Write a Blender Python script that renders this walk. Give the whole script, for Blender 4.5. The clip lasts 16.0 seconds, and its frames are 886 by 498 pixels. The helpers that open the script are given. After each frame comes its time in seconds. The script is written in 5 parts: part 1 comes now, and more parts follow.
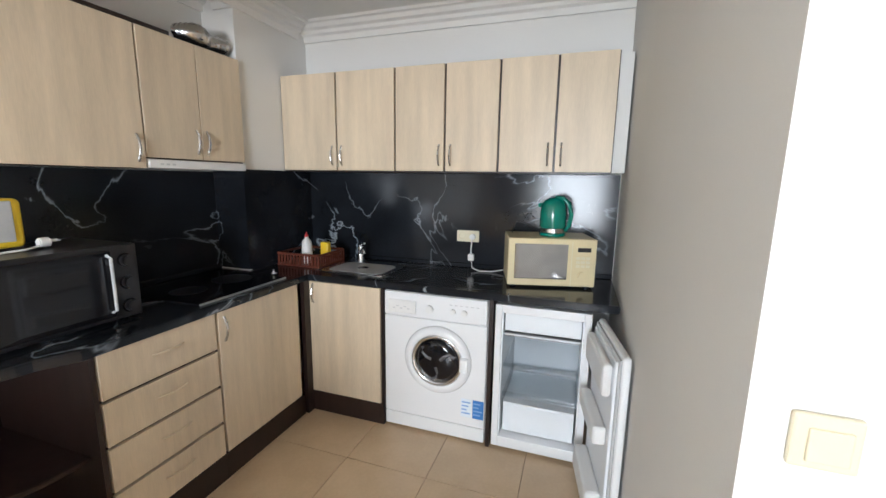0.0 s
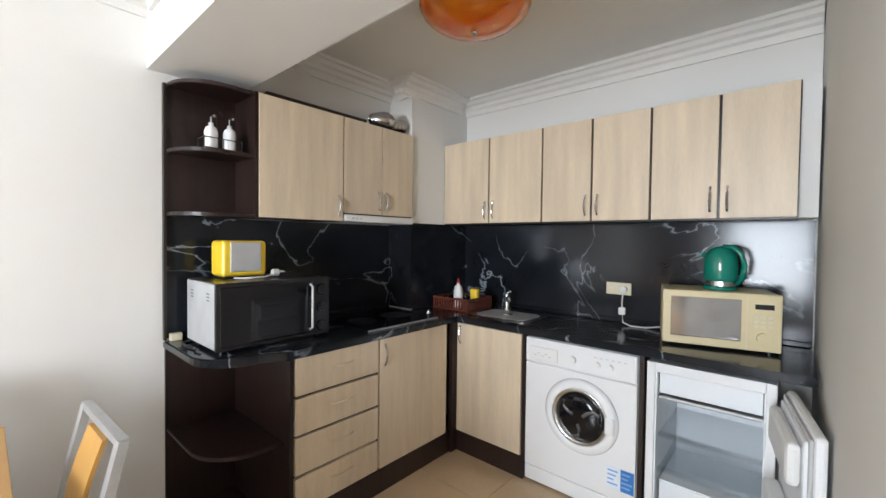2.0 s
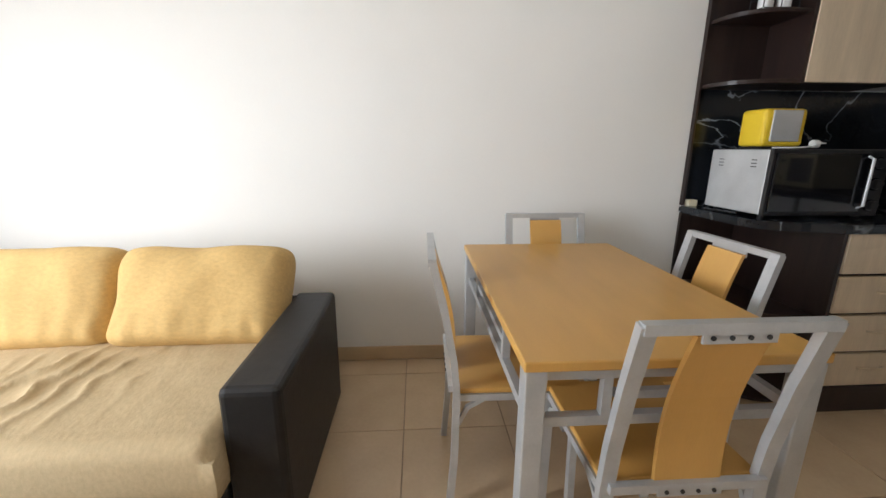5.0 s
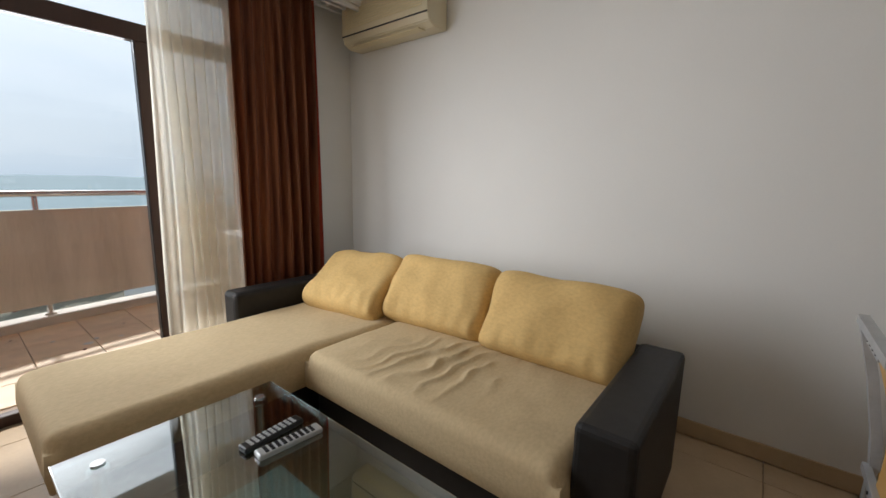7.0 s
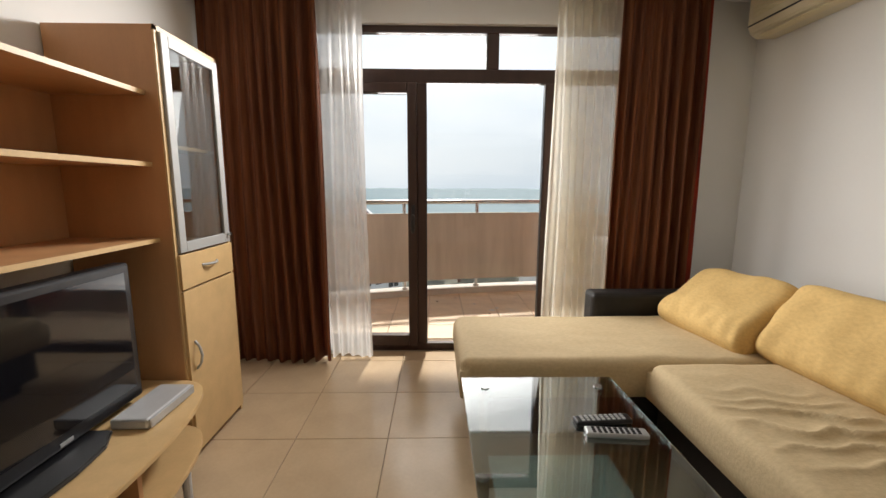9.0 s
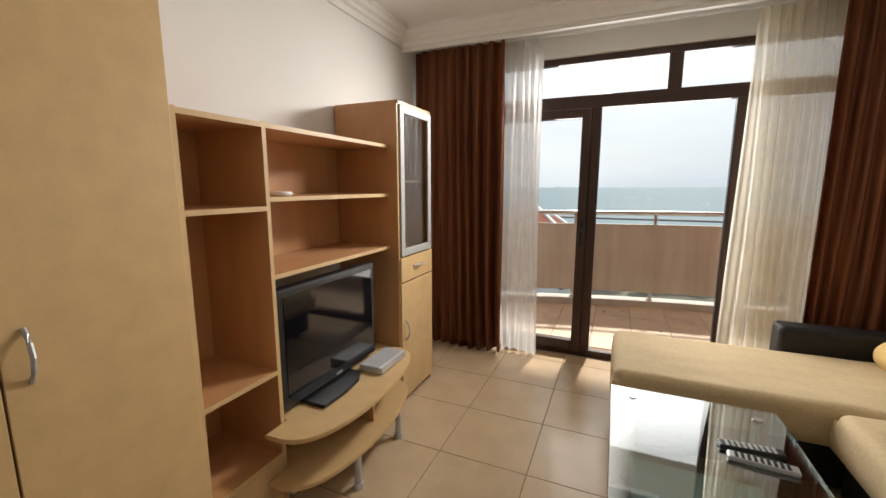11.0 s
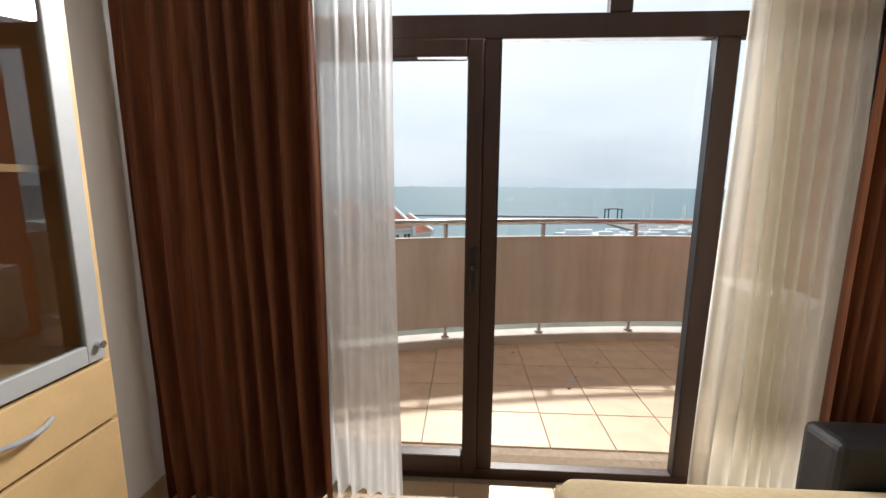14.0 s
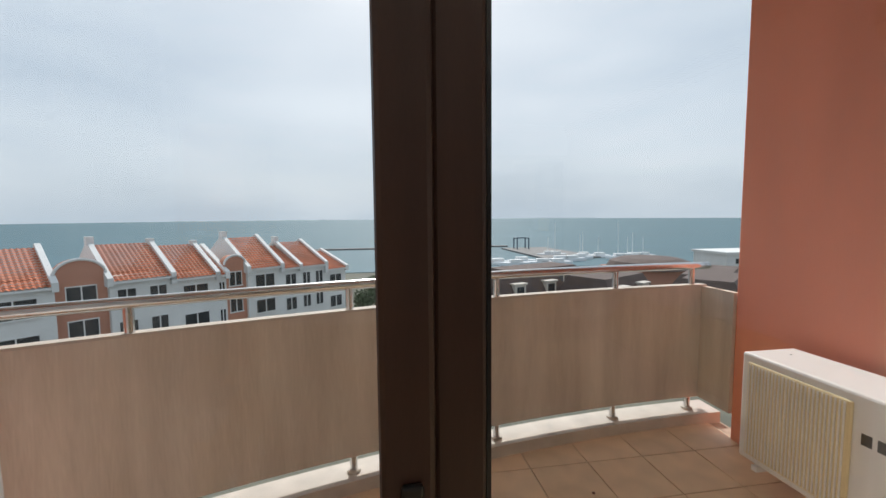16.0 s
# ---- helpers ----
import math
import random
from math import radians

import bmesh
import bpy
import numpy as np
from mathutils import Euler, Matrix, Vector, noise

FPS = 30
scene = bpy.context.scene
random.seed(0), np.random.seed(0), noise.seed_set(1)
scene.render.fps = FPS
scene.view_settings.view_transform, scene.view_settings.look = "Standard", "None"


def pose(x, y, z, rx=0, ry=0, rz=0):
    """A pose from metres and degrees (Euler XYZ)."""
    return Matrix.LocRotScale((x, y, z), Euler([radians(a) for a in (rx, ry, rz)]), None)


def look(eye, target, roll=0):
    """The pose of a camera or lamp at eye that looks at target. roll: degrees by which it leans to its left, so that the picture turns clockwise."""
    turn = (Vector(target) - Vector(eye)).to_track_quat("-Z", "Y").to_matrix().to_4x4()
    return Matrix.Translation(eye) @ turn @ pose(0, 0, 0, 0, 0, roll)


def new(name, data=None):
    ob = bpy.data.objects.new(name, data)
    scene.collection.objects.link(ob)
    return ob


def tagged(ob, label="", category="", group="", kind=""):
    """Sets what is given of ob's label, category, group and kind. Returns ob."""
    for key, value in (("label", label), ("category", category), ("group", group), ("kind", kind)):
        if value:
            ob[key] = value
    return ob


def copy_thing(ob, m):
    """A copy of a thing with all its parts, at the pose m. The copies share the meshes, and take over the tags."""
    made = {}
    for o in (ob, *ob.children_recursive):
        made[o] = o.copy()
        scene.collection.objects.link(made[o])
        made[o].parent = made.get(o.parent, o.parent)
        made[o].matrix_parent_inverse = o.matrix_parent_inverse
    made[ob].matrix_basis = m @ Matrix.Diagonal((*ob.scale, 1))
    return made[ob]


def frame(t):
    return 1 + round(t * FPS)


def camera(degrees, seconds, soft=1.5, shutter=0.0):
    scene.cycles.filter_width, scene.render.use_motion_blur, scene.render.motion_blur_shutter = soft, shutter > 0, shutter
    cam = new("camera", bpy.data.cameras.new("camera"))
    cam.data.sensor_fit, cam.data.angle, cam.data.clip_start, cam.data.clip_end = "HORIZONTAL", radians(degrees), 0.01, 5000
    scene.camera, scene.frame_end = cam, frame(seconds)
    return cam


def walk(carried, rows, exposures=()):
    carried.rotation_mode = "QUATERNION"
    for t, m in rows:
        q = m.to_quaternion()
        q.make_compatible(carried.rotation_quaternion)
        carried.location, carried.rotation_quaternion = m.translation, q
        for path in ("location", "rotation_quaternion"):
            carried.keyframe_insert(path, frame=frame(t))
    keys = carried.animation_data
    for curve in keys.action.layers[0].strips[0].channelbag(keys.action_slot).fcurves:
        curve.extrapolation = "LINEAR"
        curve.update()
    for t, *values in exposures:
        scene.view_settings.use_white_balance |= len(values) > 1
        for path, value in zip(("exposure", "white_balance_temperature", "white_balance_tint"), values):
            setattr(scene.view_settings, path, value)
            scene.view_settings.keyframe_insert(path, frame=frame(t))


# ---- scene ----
cam = camera(95.7, 16.0)
PATH = [
    (0, (0.079, -0.011, 1.472), (-0.548, 1.858, 1.133), 0.9),
    (0.5, (0.11, -0.042, 1.49), (-0.741, 1.755, 1.268), 0.8),
    (1, (0.125, -0.049, 1.431), (-0.856, 1.69, 1.315), 0.8),
    (1.5, (0.196, -0.019, 1.429), (-0.927, 1.633, 1.323), 0.8),
    (2, (0.209, -0.082, 1.402), (-1.102, 1.427, 1.355), 0.7),
    (2.5, (0.225, -0.187, 1.274), (-1.193, 1.223, 1.298), 0.8),
    (3, (0.215, -0.394, 1.175), (-1.319, 0.887, 1.089), 0.8),
    (3.5, (0.18, -0.564, 1.163), (-1.497, 0.471, 0.824), 0.8),
    (4, (0.14, -0.676, 1.17), (-1.65, 0.099, 0.727), 0.5),
    (4.5, (0.095, -0.815, 1.186), (-1.784, -0.322, 0.709), 0.4),
    (5, (0.06, -0.972, 1.188), (-1.878, -0.842, 0.709), 0.3),
        (7.3, (0.128, -1.168, 1.235), (-1.279, -2.553, 0.918), 0.8),
    (7.5, (0.142, -1.144, 1.245), (-1.167, -2.624, 0.935), 0.5),
    (8, (0.159, -1.127, 1.239), (-0.852, -2.827, 0.942), 0.7),
    (8.5, (0.112, -1.087, 1.218), (-0.41, -2.994, 0.918), 0.2),
    (9, (0.119, -1.015, 1.224), (0.082, -2.992, 0.921), 0.2),
    (9.5, (0.159, -0.856, 1.283), (0.454, -2.81, 0.975), 0.1),
    (10, (0.126, -0.64, 1.374), (0.68, -2.536, 1.062), -0.0),
    (10.2, (0.111, -0.599, 1.379), (0.75, -2.471, 1.081), 0.2),
    (12.5, (-0.076, -1.113, 1.322), (0.769, -2.893, 0.979), -0.2),
    (13, (0.053, -1.428, 1.342), (0.644, -3.307, 0.995), 0.1),
    (13.5, (0.221, -1.817, 1.329), (0.485, -3.769, 0.982), 0.5),
    (14, (0.322, -2.226, 1.363), (0.426, -4.199, 1.051), 0.4),
    (14.5, (0.407, -2.565, 1.407), (0.435, -4.54, 1.093), 0.1),
    (15, (0.4, -2.904, 1.384), (0.322, -4.884, 1.109), -0.0),
    (15.5, (0.338, -3.252, 1.408), (0.149, -5.233, 1.201), -0.4),
    (16, (0.312, -3.478, 1.402), (0.002, -5.447, 1.248), -0.5),
]
EXPOSURES = [(0, 1.83, 5700, 8), (3, 1.68, 5750, 8), (4.5, 1.15, 5850, 8), (5.2, 0.85, 5900, 9), (7.3, -0.25, 6100, 10), (8.5, -0.1, 6500, 11), (10, -0.03, 6650, 11), (12.5, 0.03, 6600, 11), (13.5, 0.05, 6300, 11), (14.2, -0.18, 6250, 11), (15, -0.32, 6250, 11), (16, -0.45, 6200, 10)]
walk(cam, [(t, look(eye, target, roll)) for t, eye, target, roll in PATH], EXPOSURES)

# ---- world, sun, light ----
SUN_AZ = (-0.10, -1.0)
SUN_EL = radians(46)
world = bpy.data.worlds.new("world")
scene.world = world
world.use_nodes = True
wn, wl = world.node_tree.nodes, world.node_tree.links
bg = wn["Background"]
sky = wn.new("ShaderNodeTexSky")
sky.sky_type = "NISHITA"
sky.sun_disc = False
sky.sun_elevation = SUN_EL
sky.sun_rotation = math.atan2(SUN_AZ[0], SUN_AZ[1])
sky.dust_density, sky.air_density, sky.ozone_density = 6.0, 1.0, 1.5
coord = wn.new("ShaderNodeTexCoord")
stretch = wn.new("ShaderNodeMapping")
stretch.inputs["Scale"].default_value = (1.2, 1.2, 4.0)
cloud = wn.new("ShaderNodeTexNoise")
cloud.inputs["Scale"].default_value, cloud.inputs["Detail"].default_value = 1.6, 6.0
ramp = wn.new("ShaderNodeValToRGB")
ramp.color_ramp.elements[0].position, ramp.color_ramp.elements[1].position = 0.3, 0.75
ramp.color_ramp.elements[0].color = (5.1, 6.0, 6.7, 1)
ramp.color_ramp.elements[1].color = (7.0, 7.7, 8.1, 1)
mix = wn.new("ShaderNodeMix")
mix.data_type = "RGBA"
mix.inputs["Factor"].default_value = 0.85
wl.new(coord.outputs["Generated"], stretch.inputs["Vector"])
wl.new(stretch.outputs["Vector"], cloud.inputs["Vector"])
wl.new(cloud.outputs["Fac"], ramp.inputs["Fac"])
wl.new(sky.outputs["Color"], mix.inputs["A"])
wl.new(ramp.outputs["Color"], mix.inputs["B"])
wl.new(mix.outputs["Result"], bg.inputs["Color"])
bg.inputs["Strength"].default_value = 0.15

sun = new("sun", bpy.data.lights.new("sun", "SUN"))
sun.data.energy, sun.data.angle, sun.data.color = 5.0, radians(2.5), (1.0, 0.95, 0.87)
sun.matrix_basis = look((SUN_AZ[0] * 20, SUN_AZ[1] * 20, 20 * math.tan(SUN_EL)), (0, 0, 0))


def window_light(at, towards, wide, high, energy, spread):
    """Sky light entering by the balcony door: a lamp in its opening, turned towards a part of the room."""
    ob = new("window_daylight", bpy.data.lights.new("window_daylight", "AREA"))
    ob.data.shape, ob.data.size, ob.data.size_y = "RECTANGLE", wide, high
    ob.data.energy, ob.data.color, ob.data.spread = energy, (1.0, 0.985, 0.96), radians(spread)
    ob.matrix_basis = look(at, tuple(a + b for a, b in zip(at, towards)))


window_light((-0.06, -3.85, 1.40), (-0.05, 1.0, 0.27), 1.15, 1.75, 19, 96)
window_light((-0.06, -3.845, 1.40), (-0.75, 0.60, -0.35), 0.9, 1.6, 17, 102)
window_light((0.05, -3.84, 2.15), (0.62, 0.60, -0.50), 0.7, 0.2, 17, 100)

# ---- materials ----
def mat(name, color, rough=0.5, metal=0.0, var=0.12, scale=6.0, bump=0.0, fine=120.0, stretch=(1, 1, 1), spec=0.5, coat=0.0, second=None, per_object=0.0, trans=0.0, alpha=1.0):
    m = bpy.data.materials.new(name)
    m.use_nodes = True
    n, l = m.node_tree.nodes, m.node_tree.links
    b = n["Principled BSDF"]
    b.inputs["Roughness"].default_value, b.inputs["Metallic"].default_value = rough, metal
    b.inputs["Specular IOR Level"].default_value, b.inputs["Coat Weight"].default_value = spec, coat
    b.inputs["Transmission Weight"].default_value, b.inputs["Alpha"].default_value = trans, alpha
    tc, mp = n.new("ShaderNodeTexCoord"), n.new("ShaderNodeMapping")
    mp.inputs["Scale"].default_value = stretch
    l.new(tc.outputs["Object"], mp.inputs["Vector"])
    big = n.new("ShaderNodeTexNoise")
    big.inputs["Scale"].default_value, big.inputs["Detail"].default_value = scale, 5
    small = n.new("ShaderNodeTexNoise")
    small.inputs["Scale"].default_value, small.inputs["Detail"].default_value = fine, 3
    for x in (big, small):
        l.new(mp.outputs["Vector"], x.inputs["Vector"])
    add = n.new("ShaderNodeMath")
    add.operation = "MULTIPLY_ADD"
    add.inputs[1].default_value = 0.35
    l.new(small.outputs["Fac"], add.inputs[0])
    l.new(big.outputs["Fac"], add.inputs[2])
    fac = add.outputs[0]
    if per_object:
        info = n.new("ShaderNodeObjectInfo")
        a2 = n.new("ShaderNodeMath")
        a2.operation = "MULTIPLY_ADD"
        a2.inputs[1].default_value = per_object
        l.new(info.outputs["Random"], a2.inputs[0])
        l.new(fac, a2.inputs[2])
        fac = a2.outputs[0]
    r = n.new("ShaderNodeValToRGB")
    lo = second or tuple(c * (1 - var) for c in color)
    hi = tuple(min(1, c * (1 + var)) for c in color) if not second else color
    r.color_ramp.elements[0].position, r.color_ramp.elements[1].position = 0.42, 0.92 + per_object * 0.7
    r.color_ramp.elements[0].color, r.color_ramp.elements[1].color = (*lo, 1), (*hi, 1)
    l.new(fac, r.inputs["Fac"])
    l.new(r.outputs["Color"], b.inputs["Base Color"])
    if bump:
        bp = n.new("ShaderNodeBump")
        bp.inputs["Strength"].default_value, bp.inputs["Distance"].default_value = bump, 0.004
        l.new(add.outputs[0], bp.inputs["Height"])
        l.new(bp.outputs["Normal"], b.inputs["Normal"])
    return m


def marble(name):
    m = mat(name, (0.012, 0.014, 0.018), 0.14, var=0.4, scale=3, spec=0.35)
    n, l = m.node_tree.nodes, m.node_tree.links
    b = n["Principled BSDF"]
    tc = n.new("ShaderNodeTexCoord")
    warp = n.new("ShaderNodeTexNoise")
    warp.inputs["Scale"].default_value, warp.inputs["Detail"].default_value = 1.7, 6
    warp.inputs["Distortion"].default_value = 0.9
    l.new(tc.outputs["Object"], warp.inputs["Vector"])
    d = n.new("ShaderNodeMath")
    d.operation = "SUBTRACT"
    d.inputs[1].default_value = 0.5
    l.new(warp.outputs["Fac"], d.inputs[0])
    a = n.new("ShaderNodeMath")
    a.operation = "ABSOLUTE"
    l.new(d.outputs[0], a.inputs[0])
    r = n.new("ShaderNodeValToRGB")
    r.color_ramp.elements[0].position, r.color_ramp.elements[1].position = 0.0, 0.009
    r.color_ramp.elements[0].color, r.color_ramp.elements[1].color = (1, 1, 1, 1), (0, 0, 0, 1)
    l.new(a.outputs[0], r.inputs["Fac"])
    mask = n.new("ShaderNodeTexNoise")
    mask.inputs["Scale"].default_value = 2.6
    l.new(tc.outputs["Object"], mask.inputs["Vector"])
    r2 = n.new("ShaderNodeValToRGB")
    r2.color_ramp.elements[0].position, r2.color_ramp.elements[1].position = 0.36, 0.58
    l.new(mask.outputs["Fac"], r2.inputs["Fac"])
    mu = n.new("ShaderNodeMath")
    mu.operation = "MULTIPLY"
    l.new(r.outputs["Color"], mu.inputs[0])
    l.new(r2.outputs["Color"], mu.inputs[1])
    mx = n.new("ShaderNodeMix")
    mx.data_type = "RGBA"
    mx.inputs["B"].default_value = (0.32, 0.36, 0.4, 1)
    l.new(mu.outputs[0], mx.inputs["Factor"])
    l.new(b.inputs["Base Color"].links[0].from_socket, mx.inputs["A"])
    l.new(mx.outputs["Result"], b.inputs["Base Color"])
    return m


def glass(name, color=(1, 1, 1), rough=0.0, power=5.0):
    m = bpy.data.materials.new(name)
    m.use_nodes = True
    n, l = m.node_tree.nodes, m.node_tree.links
    out = n["Material Output"]
    n.remove(n["Principled BSDF"])
    t, g, x, lw, f = n.new("ShaderNodeBsdfTransparent"), n.new("ShaderNodeBsdfGlossy"), n.new("ShaderNodeMixShader"), n.new("ShaderNodeLayerWeight"), n.new("ShaderNodeMath")
    t.inputs["Color"].default_value = (*color, 1)
    g.inputs["Roughness"].default_value = rough
    lw.inputs["Blend"].default_value = 0.5
    f.operation = "POWER"
    f.inputs[1].default_value = power
    l.new(lw.outputs["Facing"], f.inputs[0])
    base = n.new("ShaderNodeMapRange")
    base.inputs["To Min"].default_value, base.inputs["To Max"].default_value = 0.03, 0.7
    l.new(f.outputs[0], base.inputs["Value"])
    l.new(base.outputs[0], x.inputs[0])
    l.new(t.outputs[0], x.inputs[1])
    l.new(g.outputs[0], x.inputs[2])
    l.new(x.outputs[0], out.inputs["Surface"])
    return m


def sheer(name, color, opacity):
    m = bpy.data.materials.new(name)
    m.use_nodes = True
    n, l = m.node_tree.nodes, m.node_tree.links
    out = n["Material Output"]
    n.remove(n["Principled BSDF"])
    t, d, tr = n.new("ShaderNodeBsdfTransparent"), n.new("ShaderNodeBsdfDiffuse"), n.new("ShaderNodeBsdfTranslucent")
    for s in (d, tr):
        s.inputs["Color"].default_value = (*color, 1)
    a, x = n.new("ShaderNodeMixShader"), n.new("ShaderNodeMixShader")
    a.inputs[0].default_value = 0.55
    tc = n.new("ShaderNodeTexCoord")
    nz = n.new("ShaderNodeTexNoise")
    nz.inputs["Scale"].default_value = 9.0
    mr = n.new("ShaderNodeMapRange")
    mr.inputs["To Min"].default_value, mr.inputs["To Max"].default_value = opacity - 0.12, opacity + 0.12
    l.new(tc.outputs["Object"], nz.inputs["Vector"])
    l.new(nz.outputs["Fac"], mr.inputs["Value"])
    l.new(d.outputs[0], a.inputs[1])
    l.new(tr.outputs[0], a.inputs[2])
    l.new(mr.outputs[0], x.inputs[0])
    l.new(t.outputs[0], x.inputs[1])
    l.new(a.outputs[0], x.inputs[2])
    l.new(x.outputs[0], out.inputs["Surface"])
    return m


PAINT = mat("white_wall_paint", (0.80, 0.79, 0.76), 0.75, var=0.025, scale=1.5, bump=0.05, fine=180)
PLASTER = mat("ceiling_paint", (0.82, 0.81, 0.78), 0.8, var=0.02, scale=2, bump=0.03)
MOULD = mat("moulding_plaster", (0.84, 0.83, 0.80), 0.6, var=0.03, scale=8)
TILE = mat("beige_floor_tile", (0.56, 0.42, 0.27), 0.22, var=0.10, scale=5, bump=0.02, fine=60, per_object=0.12)
GROUT = mat("floor_grout", (0.30, 0.23, 0.16), 0.9, var=0.2, scale=30)
TGROUT = mat("terrace_grout", (0.42, 0.33, 0.25), 0.9, var=0.2, scale=30)
SKIRT = mat("tan_skirting_tile", (0.50, 0.37, 0.23), 0.35, var=0.1, scale=8)
OAK = mat("pale_oak_laminate", (0.66, 0.55, 0.40), 0.42, var=0.16, scale=2.2, fine=34, stretch=(7, 7, 0.7), bump=0.05, per_object=0.1)
WENGE = mat("dark_wenge_laminate", (0.022, 0.012, 0.010), 0.35, var=0.4, scale=3, fine=50, stretch=(8, 8, 0.8))
MARBLE = marble("black_marble_laminate")
CHROME = mat("brushed_steel", (0.62, 0.62, 0.62), 0.25, 1.0, var=0.08, scale=20)
WHITE = mat("white_enamel", (0.82, 0.83, 0.84), 0.25, var=0.02, scale=3)
PLASTIC = mat("white_plastic", (0.78, 0.78, 0.77), 0.4, var=0.03, scale=6)
CLEARISH = mat("fridge_liner", (0.82, 0.85, 0.88), 0.3, var=0.03, scale=5)
CREAM = mat("cream_plastic", (0.72, 0.62, 0.38), 0.38, var=0.05, scale=6)
IVORY = mat("ivory_switch_plastic", (0.74, 0.68, 0.50), 0.4, var=0.03, scale=10)
BLACK = mat("black_plastic", (0.015, 0.015, 0.017), 0.28, var=0.3, scale=15)
BLACKGLASS = mat("black_glass", (0.006, 0.006, 0.008), 0.05, var=0.2, scale=4)
GREY = mat("grey_painted_metal", (0.55, 0.56, 0.57), 0.4, 0.3, var=0.08, scale=10)
ALU = mat("matt_aluminium", (0.40, 0.40, 0.39), 0.5, 0.1, var=0.06, scale=12)
SILVER = mat("silver_painted_steel", (0.46, 0.47, 0.48), 0.35, 0.35, var=0.1, scale=14)
YELLOW = mat("yellow_plastic", (0.85, 0.60, 0.03), 0.35, var=0.05, scale=6)
GREEN = mat("green_translucent_plastic", (0.012, 0.20, 0.145), 0.18, var=0.2, scale=12, coat=0.4)
BROWNPL = mat("brown_plastic", (0.13, 0.035, 0.02), 0.4, var=0.15, scale=12)
BLUE = mat("blue_sticker", (0.05, 0.20, 0.55), 0.4, var=0.05, scale=10)
ORANGEGLASS = mat("orange_glass_shade", (0.95, 0.42, 0.02), 0.15, var=0.3, scale=4, second=(0.90, 0.14, 0.01), coat=0.5)
HONEY = mat("honey_laminate", (0.55, 0.31, 0.08), 0.35, var=0.07, scale=2.5, fine=60, stretch=(1, 5, 1))
BEECH = mat("beech_laminate", (0.55, 0.295, 0.135), 0.38, var=0.09, scale=2.2, fine=70, stretch=(5, 5, 0.8))
BEECHEDGE = mat("beech_edging", (0.62, 0.42, 0.20), 0.4, var=0.08, scale=12)
BROWNFRAME = mat("brown_window_frame", (0.048, 0.022, 0.015), 0.42, var=0.2, scale=4, fine=90, stretch=(6, 6, 0.7))
PANE = glass("window_glass")
VITRINE = glass("vitrine_glass", (0.80, 0.84, 0.82), power=1.9)
TABLEGLASS = glass("table_glass", (0.64, 0.72, 0.70), power=0.9)
FROST = mat("frosted_glass", (0.62, 0.74, 0.70), 0.3, var=0.05, scale=4)
SHELFGLASS = glass("fridge_shelf_glass", (0.94, 0.96, 0.97), 0.15, 2.5)
VELOUR = mat("mustard_velour", (0.58, 0.39, 0.15), 0.9, var=0.10, scale=70, bump=0.3, fine=330, stretch=(1, 0.7, 1.2))
SEATFAB = mat("beige_velour", (0.53, 0.41, 0.24), 0.9, var=0.09, scale=70, bump=0.3, fine=330, stretch=(0.7, 1.2, 1))
LEATHER = mat("black_leatherette", (0.012, 0.011, 0.011), 0.5, spec=0.35, var=0.3, scale=25, bump=0.25, fine=300)
DRAPE = mat("brown_curtain_cloth", (0.41, 0.155, 0.065), 0.6, var=0.5, second=(0.12, 0.036, 0.02), scale=5, fine=40, stretch=(9, 2, 0.15), bump=0.15)
RED = mat("red_curtain_lining", (0.45, 0.06, 0.03), 0.7, var=0.2, scale=6)
SHEER = sheer("sheer_voile", (0.90, 0.89, 0.87), 0.82)
VOILE = sheer("cream_voile", (0.90, 0.86, 0.75), 0.86)
ORANGE = mat("orange_render", (0.78, 0.27, 0.165), 0.9, var=0.12, scale=3, bump=0.6, fine=90, stretch=(1, 1, 0.25))
PARAPET = mat("stained_beige_concrete", (0.76, 0.69, 0.59), 0.85, var=0.3, scale=2.2, bump=0.3, fine=45, stretch=(3, 3, 0.3), second=(0.52, 0.46, 0.385))
KERB = mat("pale_kerb_stone", (0.55, 0.50, 0.44), 0.7, var=0.15, scale=6, bump=0.1)
BTILE = mat("terrace_tile", (0.80, 0.62, 0.43), 0.5, var=0.16, scale=7, bump=0.1, per_object=0.2)
ROOFT = mat("terracotta_tile", (0.42, 0.13, 0.06), 0.8, var=0.35, scale=0.8, fine=4, per_object=0.1)
HWHITE = mat("white_render", (0.66, 0.66, 0.65), 0.85, var=0.08, scale=0.4, fine=3)
HPINK = mat("salmon_render", (0.46, 0.22, 0.15), 0.85, var=0.1, scale=0.5, fine=4)
HDARK = mat("dark_window", (0.03, 0.035, 0.04), 0.12, var=0.3, scale=1)
SLATE = mat("brown_shingle", (0.10, 0.07, 0.06), 0.85, var=0.3, scale=0.6, fine=5)
SEA = mat("sea_water", (0.072, 0.14, 0.168), 0.65, spec=0.2, var=0.15, scale=0.01, fine=0.25, bump=0.3, stretch=(1, 2.5, 1))
GROUND = mat("town_ground", (0.13, 0.13, 0.10), 0.95, var=0.4, scale=0.12, fine=1.2)
# Distance haze is put into this pale blue-grey colour.
LAND = mat("haze_tinted_land", (0.30, 0.37, 0.40), 0.95, var=0.1, scale=0.003)
CONC = mat("pier_concrete", (0.22, 0.21, 0.20), 0.9, var=0.2, scale=0.3)
LIFT = mat("blue_grey_steel", (0.06, 0.09, 0.13), 0.5, var=0.2, scale=1)
LEAF = mat("foliage", (0.06, 0.085, 0.04), 0.8, var=0.5, scale=1.5, fine=8)


